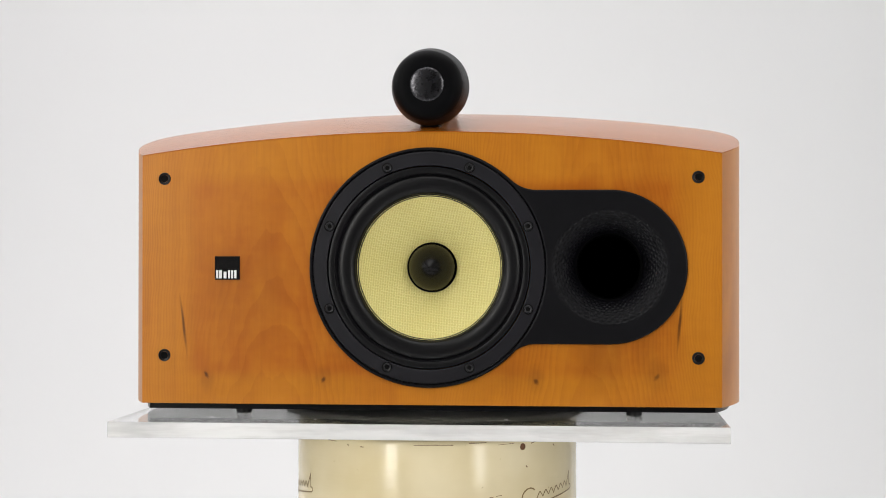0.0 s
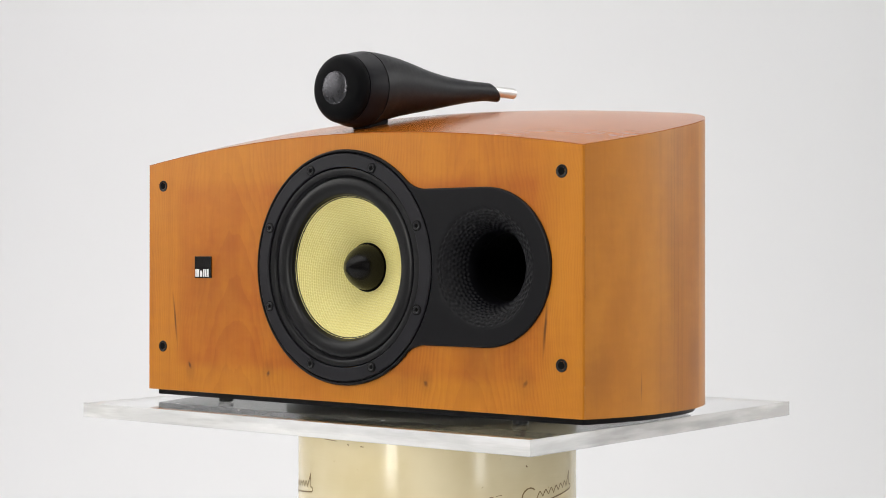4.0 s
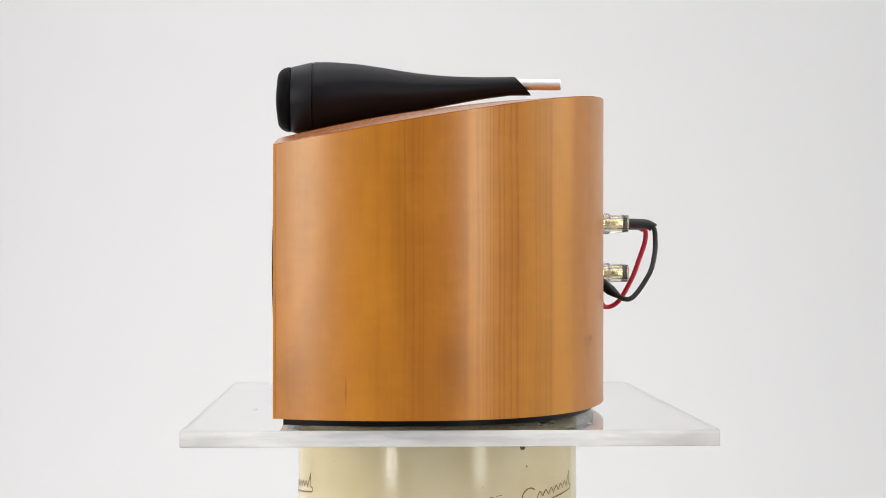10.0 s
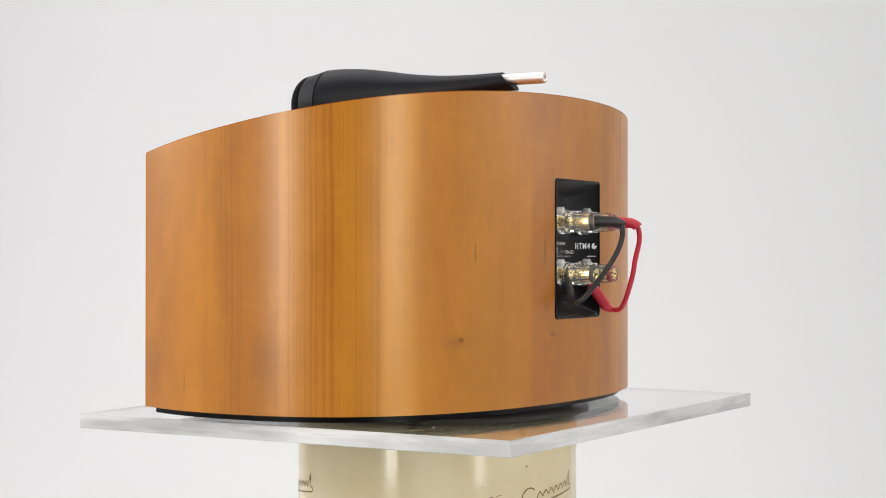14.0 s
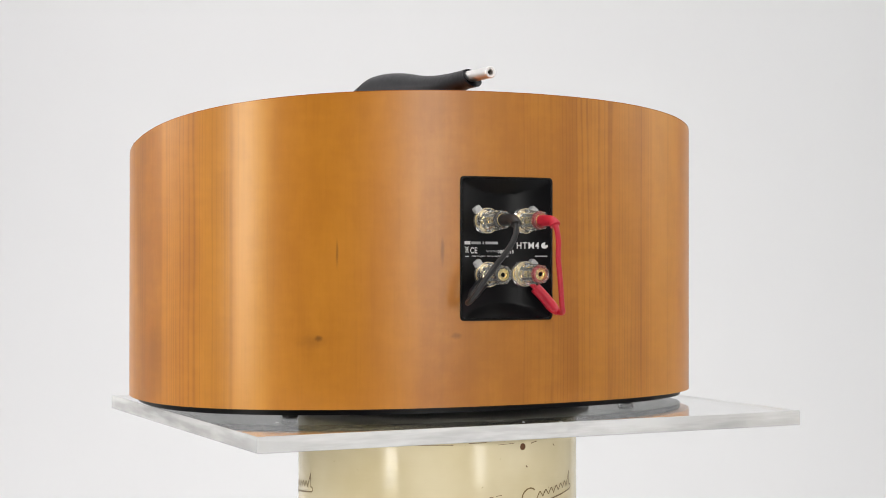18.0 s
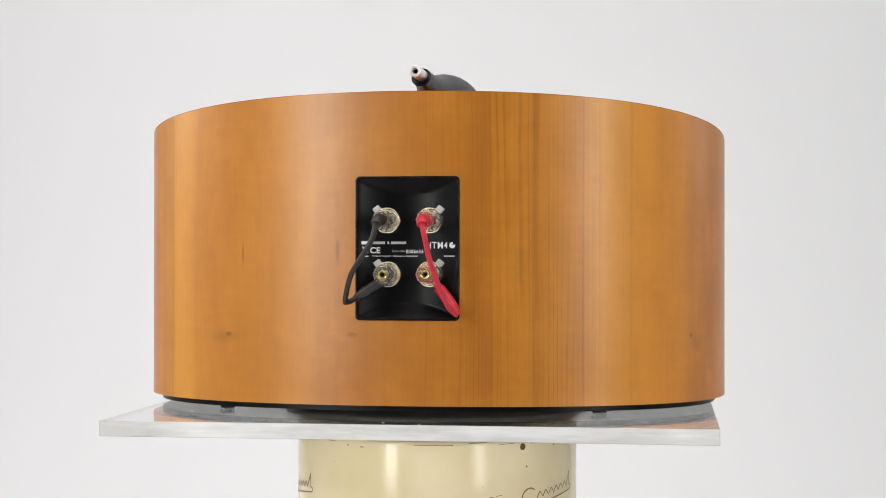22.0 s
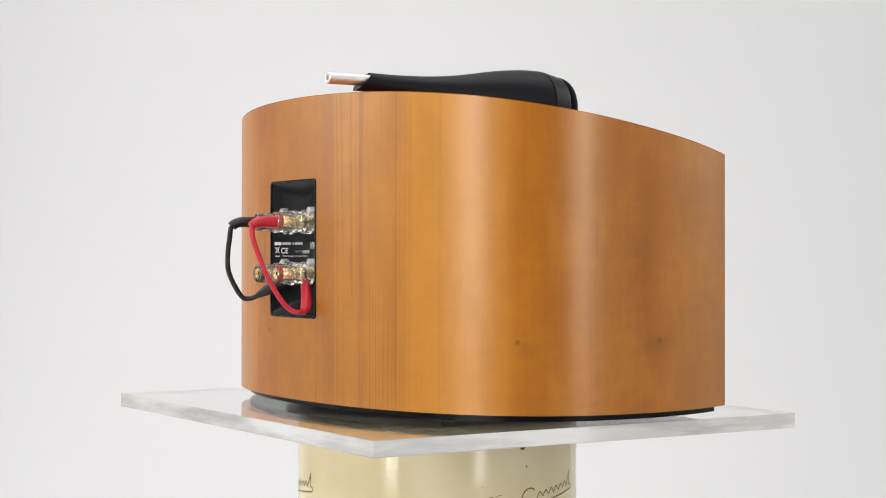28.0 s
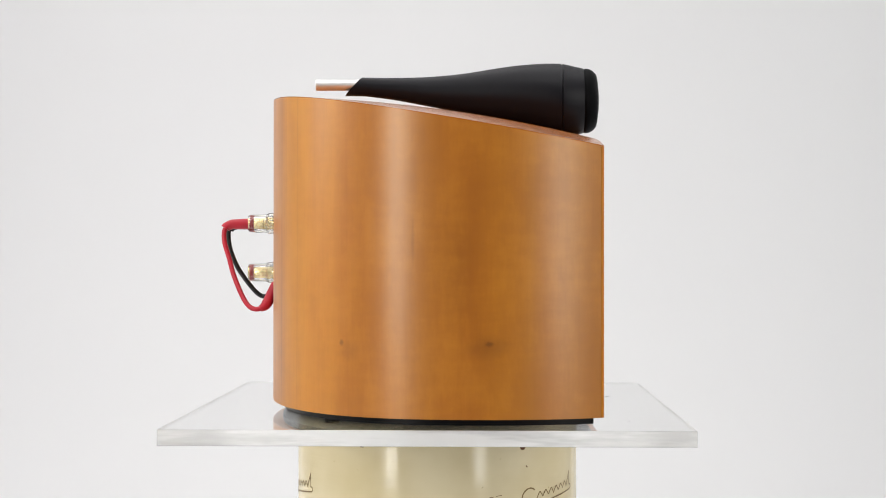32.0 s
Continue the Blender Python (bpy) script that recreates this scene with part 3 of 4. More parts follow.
def base():
    right = half_plan(FRONT_Y + 0.008)
    pts = [(x * (1 - 0.009 / HALF_MAX), y if y < 0 else y * (1 - 0.009 / REAR_Y)) for x, y in right]
    pts = pts + [(-x, y) for x, y in pts[::-1]][1:]
    bm = bmesh.new()
    lo = [bm.verts.new((CX + x, y, 0.0042)) for x, y in pts]
    hi = [bm.verts.new((CX + x, y, BOTTOM_Z - 0.0002)) for x, y in pts]
    for i in range(len(pts)):
        j = (i + 1) % len(pts)
        bm.faces.new((lo[i], lo[j], hi[j], hi[i]))
    bm.faces.new(lo[::-1]), bm.faces.new(hi)
    bmesh.ops.recalc_face_normals(bm, faces=bm.faces)
    part("base", bm, BLACK, SPEAKER, "thin black plinth set back under the cabinet", sharp=50)
    for x, y in ((-0.1595, -0.120), (0.181, -0.120), (0.180, 0.085), (-0.155, 0.085)):
        part("foot", lathe([(0, 0), (0.006, 0), (0.007, 0.001), (0.007, 0.0042), (0, 0.0042)], (x, y, 0), 24, "z"), RUBBER, SPEAKER, "small round rubber foot")


def sockets():
    for x in (-0.2262, 0.2345):
        for z in (0.2047, 0.0511):
            ob = part("grille_socket", lathe([(0.0031, 0.010), (0.0031, 0.0004), (0.0034, -0.0004), (0.0050, -0.0008), (0.0054, -0.0002), (0.0054, 0.0008)], (x, FRONT_Y, z), 28), RUBBER, SPEAKER, "black rubber grille socket")
            # black disc at the socket's mouth stands for its shaded inside
            part("socket_hole_shade", lathe([(0, 0.0002), (0.0032, 0.0002)], (x, FRONT_Y - 0.0006, z), 20), HOLLOW_SHADE, ob)


def badge():
    x0, z0, x1, z1 = CX - 0.1857, 0.1168, CX - 0.1637, 0.1372
    ob = part("badge", box(x0, x1, FRONT_Y - 0.0014, FRONT_Y, z0, z1, 0.0004), GLOSS, SPEAKER, "small square gloss-black badge", smooth=False)
    y = FRONT_Y - 0.0016
    for a, b, h in ((0.0014, 0.0030, 0.0072), (0.0036, 0.0064, 0.0072), (0.0078, 0.0104, 0.0058), (0.0118, 0.0136, 0.0072), (0.0146, 0.0162, 0.0072), (0.0172, 0.0192, 0.0072)):
        part("badge_mark", box(x0 + a, x0 + b, y, y + 0.0003, z0 + 0.0012, z0 + 0.0012 + h), WHITE_INK, ob, "white bar", smooth=False)


def front_trim():
    face, lift = FRONT_Y - 0.0028, FRONT_Y + 0.003
    bm = slab([pod_outline(), ring_points(*WOOFER, 0.1004, 160)[::-1], ring_points(*PORT, 0.0490, 96)[::-1]], face, lift)
    ob = part("driver_trim", bm, TRIM, SPEAKER, "moulded black trim round driver and port", smooth=False)
    soften(ob, 0.0016, 3, 60)


def woofer():
    wx, wz = WOOFER
    c = (wx, FRONT_Y, wz)
    flange = [(0.0997, 0.004), (0.0997, -0.0026), (0.0991, -0.0034), (0.0986, -0.0037), (0.0884, -0.0039), (0.0879, -0.0036), (0.0876, -0.0030), (0.0876, 0.0030)]
    part("driver_flange", lathe(flange, c, 160), CAST, SPEAKER, "cast dark grey driver ring with eight bolts", sharp=8)
    # black backing ring puts the groove's shade into the colour
    part("groove_shade", lathe([(0.0975, -0.0006), (0.1030, -0.0006)], c, 96), HOLLOW_SHADE, SPEAKER)
    for i in range(8):
        w = radians(22.5 + 45 * i)
        x, z = wx + 0.0925 * math.cos(w), wz + 0.0925 * math.sin(w)
        b = part("bolt", lathe([(0.0019, 0.0016), (0.0019, -0.0006), (0.0022, -0.0009), (0.0031, -0.0011), (0.0036, -0.0006), (0.0037, 0.0006)], (x, FRONT_Y - 0.0039, z), 24), BOLT, SPEAKER, "black hex-socket bolt")
        # black ring on the flange and disc in the head stand for shade
        part("bolt_ring_shade", lathe([(0.0034, -0.0001), (0.0046, -0.0001), (0.0047, 0.0006)], (x, FRONT_Y - 0.0039, z), 28), HOLLOW_SHADE, b)
        part("hex_recess_shade", lathe([(0, 0.0004), (0.0021, 0.0004)], (x, FRONT_Y - 0.0043, z), 6), HOLLOW_SHADE, b)
    roll = [(0.0870, 0.0030), (0.0870, -0.0016), (0.0867, -0.0021), (0.0862, -0.0023), (0.0818, -0.0023), (0.0812, -0.0020), (0.0809, -0.0008), (0.0804, 0.0004), (0.0797, 0.0006)]
    for i in range(19):              # half-roll between the clamped edge and the cone
        w = math.pi * (0.05 + 0.93 * i / 18)
        roll.append((0.0716 + 0.0080 * math.cos(w), 0.0020 + 0.0014 * i / 18 - 0.0044 * math.sin(w) ** 0.85))
    roll += [(0.0634, 0.0048), (0.0628, 0.0056), (0.0614, 0.0064)]
    part("surround", lathe(roll, c, 160), RUBBER, SPEAKER, "black rubber half-roll surround", sharp=60)
    cone = []
    for i in range(21):
        f = i / 20
        cone.append((0.0626 - 0.0406 * f, 0.0056 + 0.0262 * f ** 0.88))
    bm = lathe(cone, (0, 0, 0), 128)
    ob = part("cone", bm, KEVLAR, SPEAKER, "yellow woven cone with a fine weave", sharp=80)
    ob.location = c
    plug = []
    for i in range(25):
        f = i / 24
        plug.append((0.0207 * math.sin(f * math.pi / 2) ** 0.78 if i else 0.0, 0.0034 + 0.0300 * f))
    plug[1] = (plug[1][0] * 0.75, plug[1][1])
    part("phase_plug", lathe(plug + [(0.0207, 0.040)], c, 64), GLOSS, SPEAKER, "gloss black pointed phase plug", sharp=60)
    # black ring behind the plug, painted for the shade of the gap
    part("plug_gap_shade", lathe([(0.0200, 0.036), (0.0235, 0.0316)], c, 64), HOLLOW_SHADE, SPEAKER)


def port():
    """Flared port; the flare is dimpled like a golf ball."""
    px, pz = PORT
    nu, nv = 384, 60
    rows, cols = 9, 46
    verts, faces = [], []
    for j in range(nv + 1):
        f = j / nv
        w = f * math.pi / 2
        r0 = 0.0500 - 0.0215 * math.sin(w) ** 1.0
        y0 = -0.0028 + 0.0360 * (1 - math.cos(w))
        for i in range(nu):
            a = 2 * math.pi * i / nu
            s = (f - 0.04) / 0.66 * rows
            row = math.floor(s)
            depth = 0.0
            if 0 <= row < rows:
                q = a / (2 * math.pi) * cols + 0.5 * (row % 2)
                du, dv = (q - math.floor(q) - 0.5) / 0.46, (s - row - 0.5) / 0.50
                d2 = du * du + dv * dv
                if d2 < 1:
                    depth = 0.00100 * (1 - d2)
            nr, ny = math.cos(w) * 0.0 + math.sin(w), math.cos(w)
            r = r0 + depth * nr
            y = y0 + depth * ny
            verts.append((px + r * math.cos(a), FRONT_Y + y, pz + r * math.sin(a)))
    for j in range(nv):
        for i in range(nu):
            k = (i + 1) % nu
            faces.append((j * nu + i, j * nu + k, (j + 1) * nu + k, (j + 1) * nu + i))
    data = bpy.data.meshes.new("port_flare")
    data.from_pydata(verts, [], faces)
    data.materials.append(TRIM)
    data.polygons.foreach_set("use_smooth", [True] * len(faces))
    ob = new("port_flare", data)
    ob.parent = SPEAKER
    tagged(ob, "dimpled black port flare")
    part("port_tube", lathe([(0.0286, 0.0330), (0.0280, 0.05), (0.0280, 0.17), (0, 0.17)], (px, FRONT_Y, pz), 64), HOLLOW_SHADE, ob, "deep dark port tube")


def tweeter():
    rings = [(-0.1370, 0.2840, 0.0303), (-0.1350, 0.2840, 0.0310), (-0.1325, 0.2840, 0.0316), (-0.1285, 0.2840, 0.0324), (-0.1240, 0.2843, 0.0333), (-0.1176, 0.2849, 0.0340), (-0.1172, 0.2850, 0.0331), (-0.1164, 0.2851, 0.0331), (-0.1160, 0.2851, 0.0340),
             (-0.1050, 0.2866, 0.0327), (-0.0930, 0.2883, 0.0306), (-0.0718, 0.2901, 0.0270), (-0.0507, 0.2908, 0.0233),
             (-0.0294, 0.2911, 0.0196), (-0.0081, 0.2919, 0.0163), (0.0132, 0.2933, 0.0134), (0.0400, 0.2955, 0.0106), (0.0600, 0.2970, 0.0093), (0.0715, 0.2978, 0.0088)]
    # smooth between the rings, but keep the groove
    head, tail = rings[:9], spline([(y, z, r) for y, z, r in rings[8:]], 5)
    line = [Vector(q) for q in head[:-1]] + tail
    seg = 72
    bm = bmesh.new()
    loops = []
    last = len(line) - 1
    for i, (y, z, r) in enumerate(line):
        loop = []
        for k in range(seg):
            w = 2 * math.pi * k / seg
            dy = 0.0
            if i == last:
                dy = 0.008 - 0.008 * math.sin(w)      # slanted end
            loop.append(bm.verts.new((CX + r * math.cos(w), y + dy, z + r * math.sin(w))))
        loops.append(loop)
    for a, b in zip(loops, loops[1:]):
        for i in range(seg):
            j = (i + 1) % seg
            bm.faces.new((a[i], a[j], b[j], b[i]))
    end = bmesh.ops.extrude_edge_only(bm, edges=[bm.edges.get((loops[-1][i], loops[-1][(i + 1) % seg])) for i in range(seg)])["geom"]
    inner = [v for v in end if isinstance(v, bmesh.types.BMVert)]
    mid = sum((v.co for v in inner), Vector()) / len(inner)
    for v in inner:
        v.co = mid + (v.co - mid) * 0.66 - Vector((0, 0.003, 0))
    bmesh.ops.contextual_create(bm, geom=inner)
    bm.faces.new(loops[0][::-1])
    bmesh.ops.recalc_face_normals(bm, faces=bm.faces)
    body = part("tweeter_housing", bm, HOUSING, SPEAKER, "black teardrop tweeter housing tapering to the back", sharp=45)
    cap = [(0.0288, 0.0), (0.0299, -0.0003), (0.0303, -0.0012), (0.0304, -0.0026), (0.0300, -0.0048), (0.0291, -0.0070), (0.0277, -0.0091), (0.0260, -0.0108), (0.0242, -0.0119), (0.0222, -0.0125), (0.0200, -0.0128), (0.0152, -0.0129), (0.0144, -0.0128)]
    part("tweeter_cap", lathe(cap, (CX, -0.1372, 0.2840), 72), MESH, body, "round black front ring", sharp=40)
    dome = [(0.0147 * math.cos(w), -0.0126 - 0.0022 * math.sin(w)) for w in (math.pi / 2 * i / 12 for i in range(13))]
    dome[-1] = (0.0, dome[-1][1])
    part("dome", lathe(dome, (CX, -0.1372, 0.2841), 48), DOME, body, "dark silver metal dome")
    # low mount between the housing and the domed top
    bm = bmesh.new()
    rows = []
    for i in range(15):
        y = -0.118 + 0.032 * i / 14
        w = 0.0085 * (1 if 0 < i < 14 else 0.8)
        rows.append([bm.verts.new((CX + q, y, z)) for q, z in ((-w, top_z(CX - w, y) + 0.0002), (w, top_z(CX + w, y) + 0.0002), (w, top_z(CX, y) + 0.0085), (-w, top_z(CX, y) + 0.0085))])
    for a, b in zip(rows, rows[1:]):
        for i in range(4):
            bm.faces.new((a[i], a[(i + 1) % 4], b[(i + 1) % 4], b[i]))
    bm.faces.new(rows[0][::-1]), bm.faces.new(rows[-1])
    bmesh.ops.recalc_face_normals(bm, faces=bm.faces)
    part("tweeter_mount", bm, MESH, body, "low black rubber mount under the housing", sharp=40)
    tube = [(0.0022, 0.020), (0.0022, 0.0458), (0.0026, 0.0465), (0.0047, 0.0466), (0.0053, 0.0460), (0.0053, 0.002)]
    part("tail_tube", lathe(tube, (CX, 0.0690, 0.2994), 40), STEEL, body, "polished metal tail tube", sharp=40)
    # black disc inside the tube stands for its unlit depth
    part("tube_bore_shade", lathe([(0, 0.040), (0.0024, 0.040)], (CX, 0.0690, 0.2994), 20), HOLLOW_SHADE, body)


def panel_y(x, z):
    """Face of the scooped terminal panel; x from the middle plane."""
    half = (PAN_X1 - PAN_X0) / 2
    u = (x - (PAN_X0 + PAN_X1) / 2) / half
    scoop = 0.0012 + 0.0115 * max(0.0, 1 - u * u)
    slope = 0.0008 + max(0.0, min(PAN_Z1 - 0.0005 - z, z - PAN_Z0 - 0.0005)) * 0.95
    return REAR_Y - min(scoop, slope)


def terminal_panel():
    nx, nz = 48, 96
    bm = bmesh.new()
    grid = []
    for j in range(nz + 1):
        row = []
        z = PAN_Z0 + (PAN_Z1 - PAN_Z0) * j / nz
        for i in range(nx + 1):
            x = PAN_X0 + (PAN_X1 - PAN_X0) * i / nx
            y = min(rear_y(x) - 0.0002, panel_y(x, z))
            row.append(bm.verts.new((CX + x, y, z)))
        grid.append(row)
    for a, b in zip(grid, grid[1:]):
        for i in range(nx):
            bm.faces.new((a[i], b[i], b[i + 1], a[i + 1]))
    bmesh.ops.recalc_face_normals(bm, faces=bm.faces)
    if sum(f.normal.y for f in bm.faces) < 0:
        bmesh.ops.reverse_faces(bm, faces=bm.faces)
    # a skirt back into the cabinet gives the panel its depth
    rim = bmesh.ops.extrude_edge_only(bm, edges=[e for e in bm.edges if e.is_boundary])["geom"]
    for v in rim:
        if isinstance(v, bmesh.types.BMVert):
            v.co.y -= 0.018
    panel = part("terminal_panel", bm, BLACK, SPEAKER, "scooped black terminal panel with white print", sharp=30)

    def rounded(grow, r):
        x0, x1, z0, z1 = PAN_X0 - grow + r, PAN_X1 + grow - r, PAN_Z0 - grow + r, PAN_Z1 + grow - r
        pts = []
        for cx, cz, start in ((x1, z1, 0), (x0, z1, 90), (x0, z0, 180), (x1, z0, 270)):
            pts += [(cx + r * math.cos(radians(start + 15 * i)), cz + r * math.sin(radians(start + 15 * i))) for i in range(7)]
        out = []
        for (ax, az), (bx, bz) in zip(pts, pts[1:] + pts[:1]):     # short steps along the curved wall
            k = max(1, int(math.hypot(bx - ax, bz - az) / 0.006))
            out += [(ax + (bx - ax) * i / k, az + (bz - az) * i / k) for i in range(k)]
        return out

    bm = bmesh.new()
    outer = rounded(FRAME, 0.0036)
    shells = []
    for shrink, lift in ((0.0, -0.001), (0.0, 0.0004), (0.0004, 0.0009), (0.0014, 0.0009), (0.0020, 0.0003), (0.0021, -0.0012)):
        ring = []
        mx, mz = (PAN_X0 + PAN_X1) / 2, (PAN_Z0 + PAN_Z1) / 2
        hx, hz = (PAN_X1 - PAN_X0) / 2 + FRAME, (PAN_Z1 - PAN_Z0) / 2 + FRAME
        for x, z in outer:
            x, z = mx + (x - mx) * (1 - shrink / hx), mz + (z - mz) * (1 - shrink / hz)
            ring.append(bm.verts.new((CX + x, rear_y(x) + lift, z)))
        shells.append(ring)
    for a, b in zip(shells, shells[1:]):
        for i in range(len(a)):
            j = (i + 1) % len(a)
            bm.faces.new((a[i], a[j], b[j], b[i]))
    bmesh.ops.recalc_face_normals(bm, faces=bm.faces)
    part("panel_frame", bm, GLOSS, panel, "rounded gloss-black rim", sharp=50)

    def lettering(name, text, x, z, size, material, stretch=1.0, gap=1.0, bold=0.0):
        """Text on the scooped face, read from behind the speaker; x is its left end."""
        curve = bpy.data.curves.new(name, "FONT")
        curve.body, curve.size, curve.space_character, curve.offset = text, size, gap, bold
        tmp = new(name, curve)
        data = bpy.data.meshes.new_from_object(tmp)
        bpy.data.objects.remove(tmp)
        for v in data.vertices:
            px = x - v.co.x * stretch
            pz = z + v.co.y
            v.co = (CX + px, panel_y(px, pz) + 0.0002, pz)
        data.materials.append(material)
        ob = new(name, data)
        ob.parent = panel
        return ob

    def bar(name, x0, x1, z0, z1, material, label=""):
        bm = bmesh.new()
        cols = []
        for i in range(9):
            x = x0 + (x1 - x0) * i / 8
            cols.append([bm.verts.new((CX + x, panel_y(x, z) + 0.0002, z)) for z in (z0, z1)])
        for a, b in zip(cols, cols[1:]):
            bm.faces.new((a[0], b[0], b[1], a[1]))
        bmesh.ops.recalc_face_normals(bm, faces=bm.faces)
        return part(name, bm, material, panel, label, smooth=False)

    lettering("model_print", "HTM4", -0.0128, 0.1441, 0.0080, WHITE_INK, 0.88, 1.12, 0.00010)
    bm = bmesh.new()
    disc = [(0.0, 0.0)] + [(0.0027 * math.cos(w), 0.0027 * math.sin(w)) for w in (radians(165 + 12 * i) for i in range(26))]
    fan = [bm.verts.new((CX - 0.0367 + x, panel_y(-0.0367 + x, 0.1468 + z) + 0.0002, 0.1468 + z)) for x, z in disc]
    for a, b in zip(fan[1:], fan[2:]):
        bm.faces.new((fan[0], a, b))
    bmesh.ops.recalc_face_normals(bm, faces=bm.faces)
    part("round_mark", bm, WHITE_INK, panel, "white round mark")
    bar("brand_mark", 0.0418, 0.0345, 0.1475, 0.1503, WHITE_INK, "white bar")
    for a, b in ((0.0335, 0.0225), (0.0205, 0.0190), (0.0175, 0.0045)):
        bar("brand_bar", a, b, 0.1478, 0.1500, GREY_INK, "grey bar")
    lettering("approval_print", "CE", 0.0350, 0.1400, 0.0072, WHITE_INK, 1.0, 1.0, 0.00012)
    def stroke(name, x0, z0, x1, z1, width, material):
        bm = bmesh.new()
        d = Vector((x1 - x0, z1 - z0)).normalized() * width / 2
        at = [(x0 - d.y, z0 + d.x), (x0 + d.y, z0 - d.x), (x1 + d.y, z1 - d.x), (x1 - d.y, z1 + d.x)]
        bm.faces.new([bm.verts.new((CX + x, panel_y(x, z) + 0.0002, z)) for x, z in at])
        if bm.faces[:][0].normal.y < 0:
            bmesh.ops.reverse_faces(bm, faces=bm.faces[:])
        return part(name, bm, material, panel, smooth=False)

    for x0, z0, x1, z1 in ((0.0412, 0.1458, 0.0364, 0.1404), (0.0364, 0.1458, 0.0412, 0.1404), (0.0405, 0.1448, 0.0371, 0.1448), (0.0403, 0.1448, 0.0397, 0.1410), (0.0373, 0.1448, 0.0379, 0.1410), (0.0397, 0.1410, 0.0379, 0.1410)):
        stroke("bin_mark", x0, z0, x1, z1, 0.0005, WHITE_INK)
    lettering("serial_print", "Serial No.", 0.0165, 0.1410, 0.0028, GREY_INK)
    lettering("number_print", "0006655", 0.0047, 0.1400, 0.0042, WHITE_INK, 0.86, 1.25, 0.00008)
    lettering("origin_print", "Made in England - Fabriqu\u00e9 en Angleterre", 0.0330, 0.1369, 0.00225, WHITE_INK, 1.02)
    bar("rule", 0.0412, 0.0362, 0.1370, 0.1378, WHITE_INK)
    bar("small_print", -0.0290, -0.0388, 0.1370, 0.1380, GREY_INK)
    return panel


POSTS = ((0.0197, 0.1680), (-0.0174, 0.1680), (0.0190, 0.1218), (-0.0172, 0.1221))


def knob(profile, centre, lobes, amount, segments=36):
    """A turned knob with a lobed rim."""
    bm = bmesh.new()
    rings = []
    for r, a in profile:
        ring = []
        for i in range(segments):
            w = 2 * math.pi * i / segments
            q = r * (1 + (amount if r > 0.006 else 0) * math.cos(lobes * w))
            ring.append(bm.verts.new((centre[0] + q * math.cos(w), centre[1] + a, centre[2] + q * math.sin(w))))
        rings.append(ring)
    for a, b in list(zip(rings, rings[1:])) + [(rings[-1], rings[0])]:
        for i in range(segments):
            j = (i + 1) % segments
            bm.faces.new((a[i], a[j], b[j], b[i]))
    bmesh.ops.recalc_face_normals(bm, faces=bm.faces)
    return bm


def terminals():
    for k, (x, z) in enumerate(POSTS):
        y = panel_y(x, z)
        c = (CX + x, y, z)
        end = 0.1768 - y
        post = part("binding_post", lathe([(0.0, -0.002), (0.0052, -0.002), (0.0052, 0.004), (0.0036, 0.0045), (0.0036, 0.009), (0.0052, 0.0095), (0.0052, 0.0130), (0.0042, 0.0140), (0.0042, 0.0160), (0.0056, 0.0162), (0.0056, 0.0190), (0.0042, 0.0195), (0.0042, 0.0220), (0.0054, 0.0225), (0.0054, end - 0.0014), (0.0050, end - 0.0008), (0.0036, end - 0.0008), (0.0030, end - 0.0022), (0.0019, end - 0.0022), (0.0019, end - 0.010), (0, end - 0.010)], c, 40), GOLD, SPEAKER, "gold-plated binding post in clear caps", sharp=40)
        # added reflecting disc, there to brighten the clear collar from behind
        part("collar_reflector", lathe([(0.0050, 0.0004), (0.0088, 0.0004), (0.0092, 0.0008), (0.0088, 0.0014), (0.0050, 0.0014)], c, 40), PALE_GOLD, post, "pale gold reflector added behind the collar", sharp=30)
        collar = part("clear_collar", knob([(0.0060, 0.0018), (0.0104, 0.0018), (0.0110, 0.0026), (0.0110, 0.0085), (0.0102, 0.0096), (0.0060, 0.0096)], c, 6, 0.012), CLEAR, post, "clear plastic collar", sharp=12)
        cap = part("clear_cap", knob([(0.0057, 0.0125), (0.0088, 0.0125), (0.0094, 0.0135), (0.0094, 0.0185), (0.0082, 0.0200), (0.0078, end - 0.001), (0.0072, end), (0.0059, end), (0.0057, end - 0.0006), (0.0057, end - 0.005)], c, 9, 0.05), CLEAR, post, "clear plastic screw cap", sharp=12)
        # black disc across the post's bore stands for the shade within
        part("bore_shade", lathe([(0, 0), (0.0021, 0)], (c[0], y + end - 0.0030, z), 16), HOLLOW_SHADE, post)
        side = 1 if x > 0 else -1
        tab = box(-0.0032, 0.0032, 0.0012, 0.0088, -0.0026, 0.0026, 0.0009)
        bmesh.ops.transform(tab, matrix=Matrix.Translation((CX + x + side * 0.0088, y, z + 0.0095)) @ pose(0, 0, 0, 0, side * 38, 0), verts=tab.verts)
        wing = part("clear_wing", tab, WHITENED_CLEAR, post, "clear plastic wing")
        part("colour_ring", lathe([(0.0056, 0.0), (0.0067, 0.0), (0.0067, -0.0038), (0.0056, -0.0038)], (c[0], y + end - 0.0016, z), 32, close=True), RED_BAND if x < 0 else BLACK_WIRE, post, "red ring" if x < 0 else "black ring")
        for o in (collar, cap, wing):
            o.visible_shadow = False


